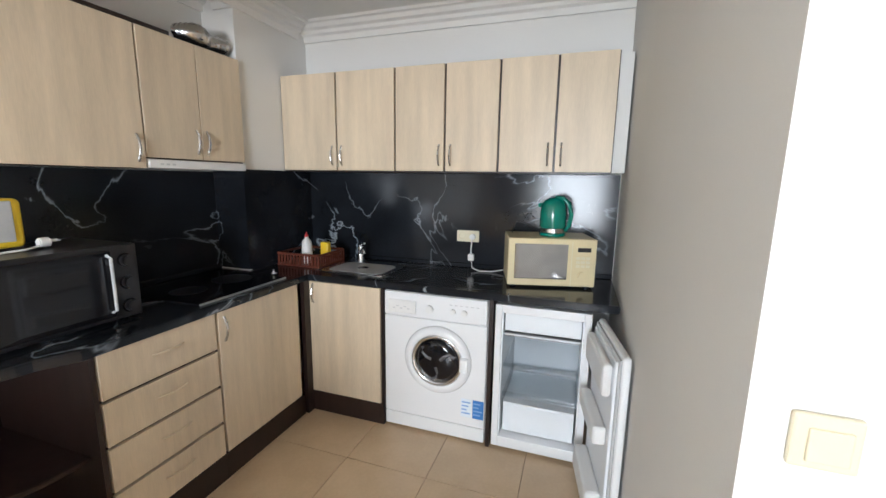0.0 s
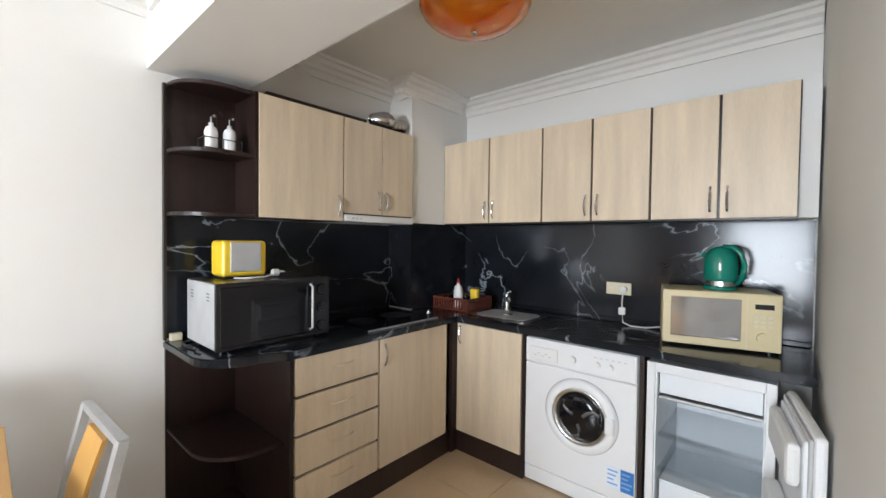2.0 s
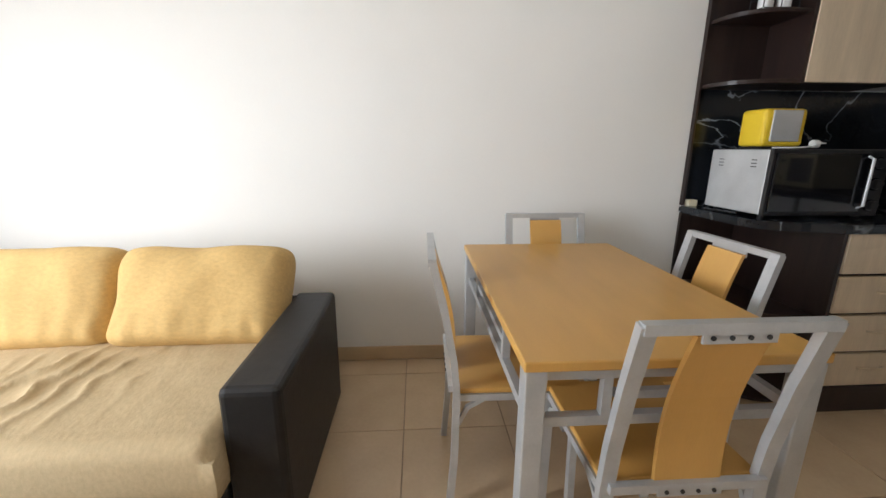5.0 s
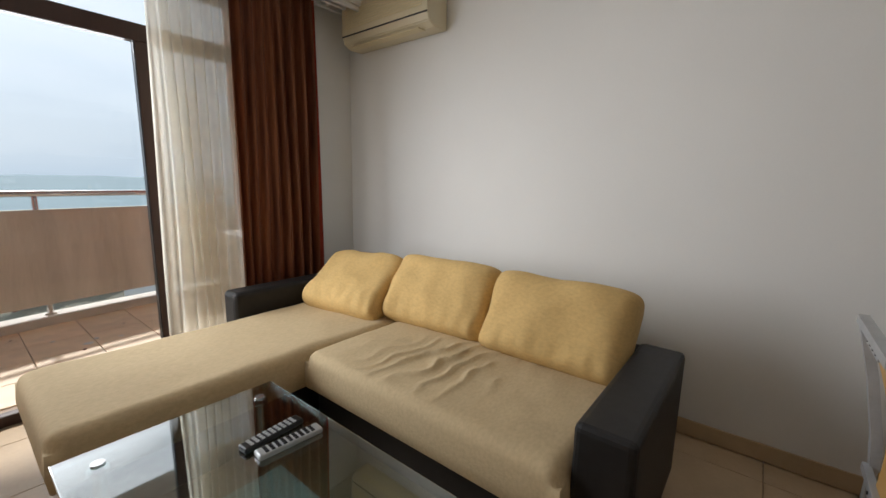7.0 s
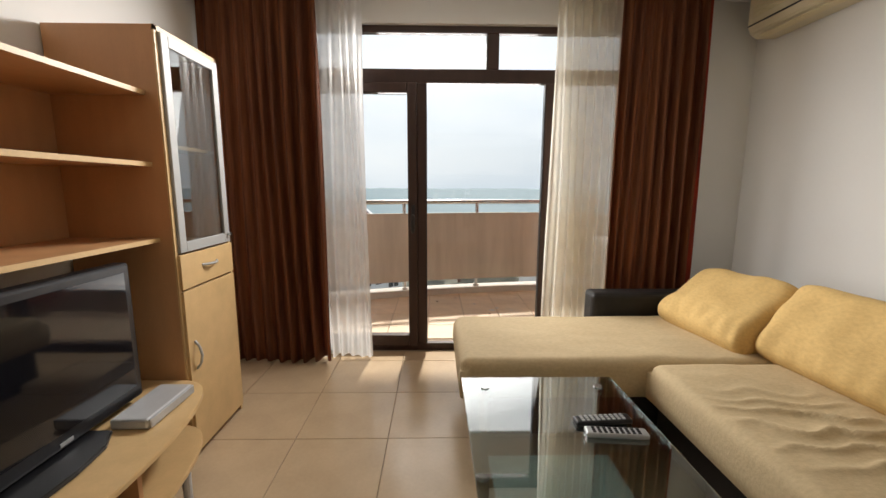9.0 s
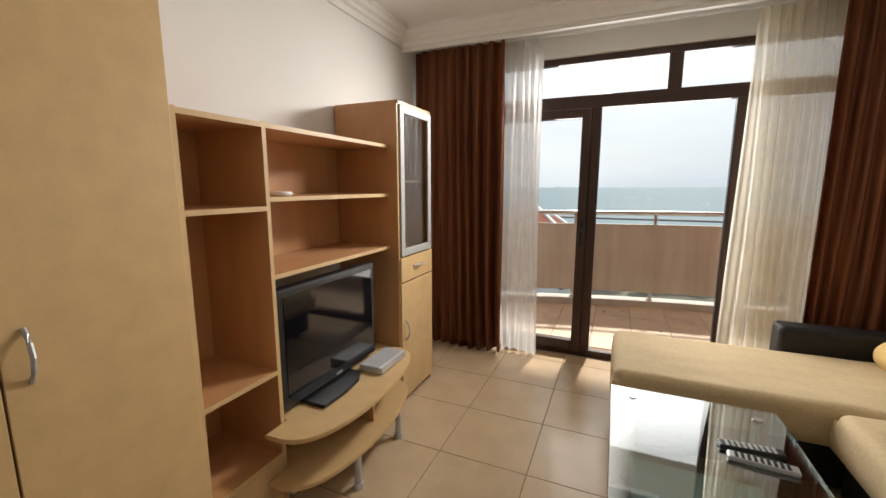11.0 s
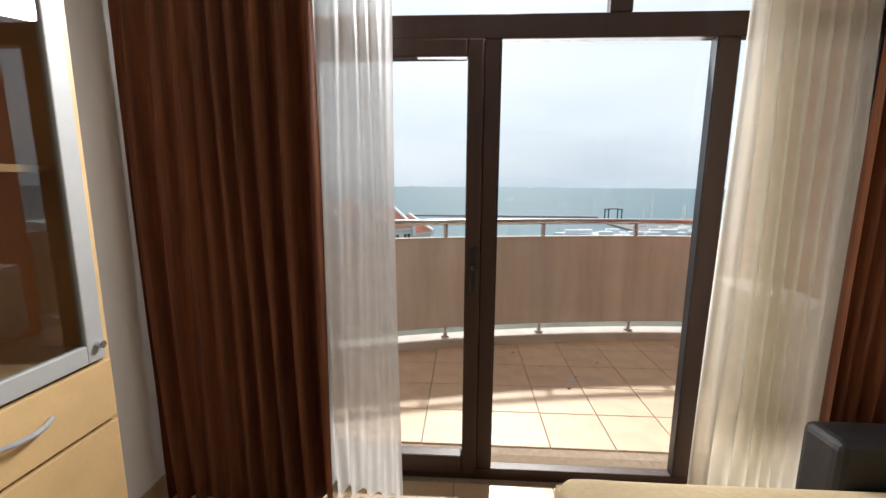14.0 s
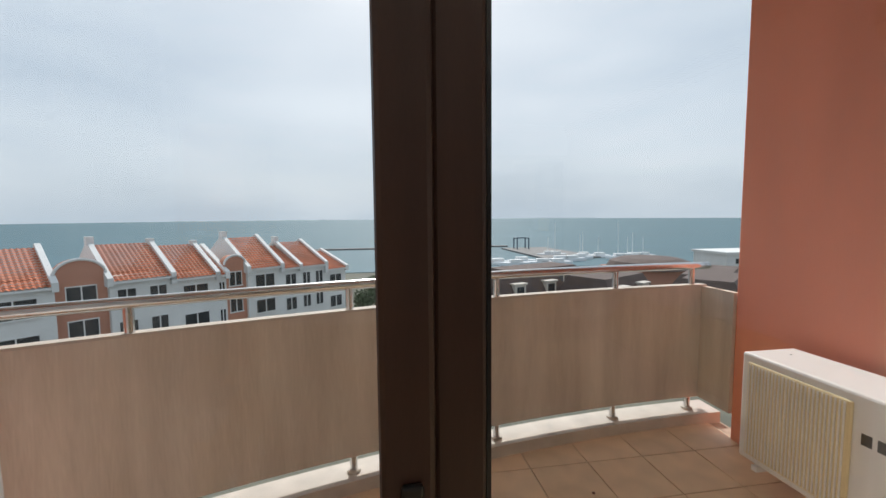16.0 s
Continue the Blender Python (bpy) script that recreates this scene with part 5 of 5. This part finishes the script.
rail = thing("curtain_rail", (-0.2, -3.75, 2.44), "white double curtain rail behind the pelmet", "curtain rail")
for y in (-3.71, -3.80):
    part("track", box(XW + 0.03, XE - 0.02, y - 0.012, y + 0.012, 2.43, 2.445), WHITE, rail)
for x in (-1.8, -0.2, 1.4):
    part("bracket", box(x, x + 0.03, -3.82, -3.69, 2.445, CEIL), WHITE, rail)

# ---- balcony ----
structure("balcony_soffit", box(-2.3, 3.6, -6.72, -4.12, 3.34, 3.5), PAINT, "white slab of the balcony above")
structure("wall_facade_right", box(-2.45, XW, -4.12, -3.9, -15.0, 6.0), ORANGE, "orange rendered outer wall")
structure("wall_facade_upper", box(XW, 3.6, -4.125, -4.03, 2.56, 3.34), ORANGE, "orange rendered outer wall above the door")
structure("wall_facade_left", box(XE + 0.2, 3.8, -4.12, -3.9, -0.2, 3.34), ORANGE, "orange rendered outer wall")
structure("wall_orange_fin", box(-2.45, -1.875, -5.63, -4.12, -0.25, 6.0, 0.01), ORANGE, "rough orange rendered wall closing the balcony")
structure("wall_balcony_far_end", box(3.6, 3.8, -5.7, -4.12, -0.25, 3.34), ORANGE, "orange rendered wall at the far end")


def edge_y(x):
    return -5.70 + 0.21 * x + 0.051 * x * x


def strip(x0, x1, off0, off1, z0, z1, n=40):
    """A curved slab along the balcony's edge."""
    bm = bmesh.new()
    rings = []
    for i in range(n + 1):
        x = x0 + (x1 - x0) * i / n
        y = edge_y(x)
        rings.append([bm.verts.new(p) for p in ((x, y + off0, z0), (x, y + off1, z0), (x, y + off1, z1), (x, y + off0, z1))])
    for a, b in zip(rings, rings[1:]):
        for i in range(4):
            bm.faces.new((a[i], a[(i + 1) % 4], b[(i + 1) % 4], b[i]))
    bm.faces.new(rings[0])
    bm.faces.new(rings[-1])
    bmesh.ops.recalc_face_normals(bm, faces=bm.faces)
    return bm


structure("balcony_floor", prism([(3.6, -4.12), (-2.0, -4.12)] + [(-2.0 + 0.2 * k, edge_y(-2.0 + 0.2 * k) - 0.11) for k in range(29)], -0.25, -0.028), TGROUT, "tiled balcony slab")
structure("kerb", strip(-1.99, 3.6, -0.10, 0.09, -0.05, 0.05), KERB, "pale stone kerb along the balcony edge")
par = thing("balcony_railing", (0, -5.85, 0.05), "curved balcony railing with beige solid panels and steel handrail", "railing")
part("panel", strip(-1.90, 3.58, -0.03, 0.02, 0.14, 0.92), PARAPET, par, "water-stained beige panel")
part("panel", box(-1.905, -1.865, -5.98, -5.64, 0.14, 0.92), PARAPET, par, "water-stained beige panel")
part("capping", strip(-1.90, 3.58, -0.035, 0.025, 0.92, 0.932), KERB, par, "pale top edge")
part("handrail", tube([(x, edge_y(x), 1.06) for x in [-1.93 + 0.11 * k for k in range(50)]], 0.026, 14), CHROME, par, smooth=True)
for k, x in enumerate((-1.80, -1.21, -0.37, 0.475, 1.36, 2.25, 3.1)):
    y = edge_y(x)
    p = part("post", joined(cyl((x, y, 0.985), 0.02, 0.12, seg=16), cyl((x, y, 0.10), 0.02, 0.10, seg=16)), CHROME, par)
    part("flange", cyl((x, y, 0.058), 0.036, 0.016, seg=18, bev=0.003), KERB, p)
ou = thing("outdoor_ac_unit", (-1.72, -4.9, 0.18), "white outdoor air conditioner unit on wall brackets", "air conditioner")
part("body", box(-1.80, -1.50, -5.21, -4.42, 0.17, 0.715, 0.012), PLASTIC, ou)
gr = part("fan_grille", box(-1.502, -1.491, -5.17, -4.72, 0.205, 0.675, 0.006), CREAM, ou, "ribbed fan grille")
for k in range(26):
    y = -5.16 + 0.0165 * k
    part("rib", box(-1.491, -1.486, y, y + 0.006, 0.215, 0.665), PLASTIC, gr)
part("lettering", joined(*[box(-1.4995, -1.498, -4.69 + 0.052 * k, -4.655 + 0.052 * k, 0.52, 0.565) for k in range(4)]), BLACK, ou, "dark maker's mark")
for y in (-5.12, -4.52):
    part("bracket", joined(box(-1.898, -1.485, y, y + 0.03, 0.145, 0.17), box(-1.898, -1.87, y, y + 0.03, -0.02, 0.17)), PLASTIC, ou)
part("screw", joined(*[cyl((-1.68 + 0.06 * k, -5.12 + 0.5 * k, 0.716), 0.006, 0.004, seg=8) for k in range(2)]), GREY, ou)
rnd = random.Random(12)
for k, (x, y, r) in enumerate(((-0.46, -4.98, 0.035), (-0.52, -5.05, 0.02), (-0.66, -4.98, 0.018), (-0.30, -5.20, 0.013), (-0.75, -5.3, 0.012), (-0.42, -4.86, 0.012), (-1.0, -5.0, 0.012), (0.10, -5.3, 0.012), (-0.10, -5.45, 0.01))):
    pts = [(x + r * rnd.uniform(0.6, 1.2) * math.cos(a), y + r * rnd.uniform(0.5, 1.0) * math.sin(a)) for a in [i * 0.785 for i in range(8)]]
    solid("debris_scrap", prism(pts, -0.0195, -0.0175 + 0.004 * (k % 2)), (WHITE, BROWNPL)[k % 3 > 0 and k > 2], "small scrap of paper or dead leaf on the tiles", "debris", group="scraps on the balcony")

# ---- outside: ground, sea, far shore ----
structure("ground", box(-2500, 2500, -4600, 60, -15.6, -15.2), GROUND, "town ground reaching to the shore")
bm = box(-2450, 2450, -4550, -128, -15.19, -15.0)
structure("water", bm, SEA, "calm grey-green sea")
# Low land strip stands in for horizon haze, which its colour carries.
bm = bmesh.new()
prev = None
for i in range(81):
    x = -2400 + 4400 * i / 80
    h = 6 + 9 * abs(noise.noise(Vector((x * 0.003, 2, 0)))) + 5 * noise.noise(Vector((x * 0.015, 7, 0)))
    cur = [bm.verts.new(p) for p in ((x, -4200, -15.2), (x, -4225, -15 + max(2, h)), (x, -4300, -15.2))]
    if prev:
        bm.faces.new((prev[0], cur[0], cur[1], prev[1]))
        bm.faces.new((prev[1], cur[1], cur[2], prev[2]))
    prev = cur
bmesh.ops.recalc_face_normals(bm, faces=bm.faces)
structure("backdrop_shore", bm, LAND, "low land strip on the horizon, haze put into its pale colour")


# white apartment row with terracotta roofs
def apartment(o, ang, w, depth, eave, ridge, wallmat, windows, tower=False):
    """One bay of the row: facade along local x, facing local +y."""
    base = -15.2
    t = thing("apartment_house", (o[0], o[1], base), ("salmon rendered stair tower with curved gable" if tower else "white apartment house bay with terracotta tiled roof"), "house", "seaside apartment row")
    R = Matrix.Translation((o[0], o[1], 0)) @ Matrix.Rotation(ang, 4, "Z")
    def tr(bm):
        bmesh.ops.transform(bm, matrix=R, verts=bm.verts)
        return bm
    part("wall", tr(box(0, w, -depth, 0, base, eave)), wallmat, t)
    if tower:
        bm = bmesh.new()
        pts = [(w / 2 + w / 2 * math.cos(a), eave + w * 0.42 * math.sin(a)) for a in [math.pi * k / 12 for k in range(13)]]
        f = bm.faces.new([bm.verts.new((x, 0.02, z)) for x, z in pts])
        g = bmesh.ops.extrude_face_region(bm, geom=[f])
        bmesh.ops.translate(bm, vec=(0, -1.2, 0), verts=[v for v in g["geom"] if isinstance(v, bmesh.types.BMVert)])
        bmesh.ops.recalc_face_normals(bm, faces=bm.faces)
        part("gable", tr(bm), wallmat, t)
        part("gable_edge", tr(tube([(x, 0.05, z) for x, z in pts], 0.13, 6)), HWHITE, t)
    else:
        n = Vector((0, -depth / 2 - 0.3, ridge - eave)).normalized()
        slope = bmesh.new()
        rows = int((Vector((depth / 2 + 0.4, ridge - eave)).length) / 0.42)
        cols = max(2, int(w / 0.36))
        for r in range(rows):
            a, b = r / rows, (r + 1) / rows
            for c in range(cols):
                x0, x1 = w * c / cols, w * (c + 1) / cols
                y0, y1 = 0.4 + (-depth / 2 - 0.4) * a, 0.4 + (-depth / 2 - 0.4) * b
                z0, z1 = eave - 0.1 + (ridge - eave + 0.1) * a, eave - 0.1 + (ridge - eave + 0.1) * b
                vs = [slope.verts.new(p) for p in ((x0, y0, z0 + 0.05), ((x0 + x1) / 2, y0, z0 + 0.17), (x1, y0, z0 + 0.05), (x1, y1, z1), ((x0 + x1) / 2, y1, z1 + 0.1), (x0, y1, z1))]
                slope.faces.new((vs[0], vs[1], vs[4], vs[5]))
                slope.faces.new((vs[1], vs[2], vs[3], vs[4]))
        rf = part("roof", tr(slope), ROOFT, t, "terracotta pantile roof")
        rf["kind"] = "stuff"
        part("rear_roof", tr(prism([(0, -depth / 2), (w, -depth / 2), (w, -depth), (0, -depth)], eave, eave + 0.2)), SLATE, t)
        for x in (0, w):
            bm = bmesh.new()
            f = bm.faces.new([bm.verts.new(p) for p in ((x - 0.22, 0.5, eave - 0.5), (x - 0.22, 0.5, eave + 0.28), (x - 0.22, -depth / 2, ridge + 0.45), (x - 0.22, -depth, eave + 0.3), (x - 0.22, -depth, eave - 0.5))])
            g = bmesh.ops.extrude_face_region(bm, geom=[f])
            bmesh.ops.translate(bm, vec=(0.44, 0, 0), verts=[v for v in g["geom"] if isinstance(v, bmesh.types.BMVert)])
            bmesh.ops.recalc_face_normals(bm, faces=bm.faces)
            part("fire_wall", tr(bm), HWHITE, t)
        part("eave", tr(box(0.22, w - 0.22, 0.0, 0.45, eave - 0.28, eave - 0.08)), HWHITE, t)
        part("chimney", tr(box(w - 0.3, w + 0.3, -depth / 2 - 0.4, -depth / 2 + 0.4, ridge, ridge + 0.9)), HWHITE, t)
    for x, zt, ww, hh in windows:
        wi = part("window", tr(box(x, x + ww, -0.1, 0.012, zt - hh, zt)), HDARK, t)
        part("window_frame", tr(joined(box(x - 0.08, x, 0.0, 0.06, zt - hh, zt), box(x + ww, x + ww + 0.08, 0.0, 0.06, zt - hh, zt), box(x + ww / 2 - 0.05, x + ww / 2 + 0.05, 0.0, 0.06, zt - hh, zt), box(x - 0.08, x + ww + 0.08, 0.0, 0.06, zt, zt + 0.1), box(x - 0.15, x + ww + 0.15, 0.0, 0.14, zt - hh - 0.12, zt - hh))), HWHITE, wi)
    return t


P0, P1 = Vector((31.0, -37.0)), Vector((1.5, -66.0))
ROW = (P1 - P0).normalized()
ANG = math.atan2(ROW.y, ROW.x) + math.pi


def bay(s0, s1, eave, ridge, wallmat=None, tower=False, setback=0.0, win=2):
    o = P0 + ROW * s1 + Vector((-ROW.y, ROW.x)) * -setback * 1.0
    w = s1 - s0
    wins = []
    ww = w / win * 0.55
    for fl in range(3):
        for k in range(win):
            wins.append((w * (k + 0.5) / win - ww / 2, eave - 0.9 - 3.0 * fl, ww, 1.5))
    return apartment(o, ANG, w, 11.0, eave, ridge, wallmat or HWHITE, wins, tower)


bay(-9, 5.6, -3.9, -1.0, win=3)
bay(5.6, 9.2, -3.4, -3.4, HPINK, True, setback=-0.6, win=1)
bay(9.2, 14.2, -4.0, -1.0, win=2)
bay(14.2, 18.4, -4.4, -1.4, win=1)
bay(18.4, 19.4, -4.5, -1.8, win=1)
bay(19.4, 21.8, -3.6, -3.6, HPINK, True, setback=-0.4, win=1)
bay(21.8, 26.0, -4.2, -0.9, win=1)
bay(26.0, 28.6, -4.6, -2.2, win=1)
bay(28.6, 32.5, -4.6, -1.8, win=2)
bay(32.5, 36.0, -5.4, -3.4, win=1)


# brown mansard houses
def mansard(x, y, w, d, top, ang):
    t = thing("mansard_house", (x, y, -15.2), "low house with brown shingled mansard roof and pale dormers", "house", "mansard houses")
    R = Matrix.Translation((x, y, 0)) @ Matrix.Rotation(ang, 4, "Z")
    def tr(bm):
        bmesh.ops.transform(bm, matrix=R, verts=bm.verts)
        return bm
    part("wall", tr(box(-w / 2, w / 2, -d / 2, d / 2, -15.2, top - 3.2)), HWHITE, t)
    bm = box(-w / 2 - 0.4, w / 2 + 0.4, -d / 2 - 0.4, d / 2 + 0.4, top - 3.2, top)
    for v in bm.verts:
        if v.co.z > top - 0.1:
            v.co.x *= 0.84
            v.co.y *= 0.6
    part("roof", tr(bm), SLATE, t, "brown shingled mansard roof")
    for k in range(max(1, int(w / 5))):
        cx = -w / 2 + (k + 0.5) * w / max(1, int(w / 5))
        dm = part("dormer", tr(joined(box(cx - 1.0, cx + 1.0, d / 2 - 2.0, d / 2 + 0.1, top - 3.0, top - 1.2), box(cx - 1.2, cx + 1.2, d / 2 - 2.2, d / 2 + 0.3, top - 1.2, top - 1.0))), KERB, t, "pale dormer")
        part("window", tr(box(cx - 0.65, cx + 0.65, d / 2 + 0.1, d / 2 + 0.13, top - 2.75, top - 1.5)), HDARK, dm)
    return t


for x, y, w, d, top, a in ((-21, -64, 12, 9, -7.2, 0.35), (-34, -60, 12, 9, -7.4, 0.5), (-47, -54, 12, 9, -7.2, 0.7), (-30, -80, 20, 10, -8.4, 0.4), (-58, -66, 20, 10, -8.2, 0.7), (-9, -78, 10, 9, -9.0, 0.2)):
    mansard(x, y, w, d, top, a)
hs = thing("dark_roof_hall", (-66, -94, -15.2), "round-cornered hall with a dark brown roof", "house")
part("wall", box(-75, -57, -101, -87, -15.2, -11.2), HPINK, hs)
part("roof", lathe((-66, -94, 0), [(10, -11.2), (9, -9.6), (6.5, -8.8), (2, -8.6)], 20), SLATE, hs)
hs = thing("white_clubhouse", (-104, -106, -15.2), "low white flat-roofed building by the marina", "house")
part("wall", box(-118, -96, -114, -102, -15.2, -9.6), HWHITE, hs)
part("parapet", box(-118.5, -95.5, -114.5, -101.5, -9.6, -8.9), HWHITE, hs)
for k in range(4):
    part("window", box(-116 + 5 * k, -114 + 5 * k, -102, -101.9, -12.2, -10.8), HDARK, hs)
structure("pier_long", box(-70, 70, -222, -218, -15.0, -14.2), CONC, "long concrete breakwater")
structure("pier_near", box(-86, -62, -204, -150, -15.0, -14.3), CONC, "concrete pier of the marina")
cr = thing("boat_lift", (-70, -196, -14.3), "dark blue-grey steel boat lift on the pier", "boat lift")
for x in (-73, -67):
    for y in (-199, -194):
        part("leg", box(x - 0.25, x + 0.25, y - 0.25, y + 0.25, -14.3, -8.8), LIFT, cr)
    part("beam", box(x - 0.25, x + 0.25, -199, -194, -9.3, -8.8), LIFT, cr)
part("beam", box(-73, -67, -199.3, -198.7, -9.3, -8.8), LIFT, cr)


def boat(x, y, mast, s=1.0):
    t = thing("sailing_boat", (x, y, -15), "moored white boat in the marina", "boat", "boats in the marina")
    part("hull", prism([(x + s * a, y + s * b) for a, b in ((-5, -1.2), (2.5, -1.4), (5, 0), (2.5, 1.4), (-5, 1.2))], -15.0, -13.9, 0.1), WHITE, t)
    part("cabin", box(x - 2.5 * s, x + 1.5 * s, y - 0.9, y + 0.9, -13.9, -12.9, 0.15), PLASTIC, t)
    if mast:
        part("mast", cyl((x, y, -13.9 + mast / 2), 0.11, mast, seg=8), WHITE, t)


rnd = random.Random(5)
for k in range(9):
    boat(-104 + 4.4 * k + rnd.uniform(-1.5, 1.5), -150 + rnd.uniform(-14, 6), rnd.choice((7, 9, 11, 13)))
for k in range(8):
    boat(-70 + 5 * k, -138 + rnd.uniform(-8, 4), 0, 1.1)


def tree(x, y, h, seed):
    rnd = random.Random(seed)
    t = thing("tree", (x, y, -15.2), "bushy green tree among the houses", "tree", "trees")
    part("trunk", tube([(x, y, -15.2), (x + 0.2, y, -15.2 + h * 0.3), (x + 0.1, y + 0.2, -15.2 + h * 0.6)], 0.22, 8), BROWNPL, t)
    bm = bmesh.new()
    for _ in range(420):
        d = Vector((rnd.gauss(0, 1), rnd.gauss(0, 1), rnd.gauss(0, 0.9))).normalized() * (rnd.random() ** 0.4) * h * 0.36 * (0.75 + 0.4 * rnd.random())
        p = Vector((x, y, -15.2 + h * 0.66)) + d
        a = Vector((rnd.uniform(-1, 1), rnd.uniform(-1, 1), rnd.uniform(-1, 1))).normalized()
        b = a.cross(Vector((rnd.uniform(-1, 1), 1, 0.3))).normalized()
        q = h * 0.05
        bm.faces.new([bm.verts.new(p + a * q * i + b * q * j) for i, j in ((-1, -0.6), (1, -0.6), (1.2, 0.6), (-0.8, 0.7))])
    part("crown", bm, LEAF, t)


for k, (x, y, h) in enumerate(((3, -70, 5.0), (0, -72, 5.5), (-4, -70, 5), (1, -80, 6), (-6, -84, 6))):
    tree(x, y, h, k)

# ---- floor tiles, last ----
def slab(name, w, d, h, material, bev):
    return mesh_of(name, box(-w / 2, w / 2, -d / 2, d / 2, -h, 0, bev, 1), material)


G = 0.0035
PX, PY = 0.4535, 0.4492
full = slab("tile", PX - G, PY - G, 0.008, TILE, 0.0012)
xs = [0.353 + PX * k for k in range(-6, 4)]
ys = [0.31 + PY * k for k in range(-10, 7)]
for x0 in xs:
    for y0 in ys:
        x1, y1 = x0 + PX, y0 + PY
        a0, a1, b0, b1 = max(x0, XW), min(x1, XE), max(y0, YS), min(y1, YN)
        if a1 - a0 < 0.03 or b1 - b0 < 0.03 or (a0 > 0.35 and b0 > 0.6):
            continue
        whole = a1 - a0 > PX - 0.001 and b1 - b0 > PY - 0.001
        ob = new("tile", full if whole else slab("tile_cut", a1 - a0 - G, b1 - b0 - G, 0.008, TILE, 0.0012))
        ob.parent = floor
        ob.location = ((a0 + a1) / 2, (b0 + b1) / 2, 0)
BP, BQ = 0.348, 0.335
terrace = bpy.data.objects["balcony_floor"]
bt_full = slab("terrace_tile", BP - 0.006, BQ - 0.006, 0.010, BTILE, 0.002)
for i in range(-8, 9):
    for j in range(-2, 5):
        x, y = 0.537 + BP * (i + 0.5), -5.55 + BQ * (j + 0.5)
        if -1.95 < x < 3.5 and y > edge_y(x) - 0.08 and y < -4.05:
            ob = new("tile", bt_full)
            ob.parent = terrace
            ob.location = (x, y, -0.02)
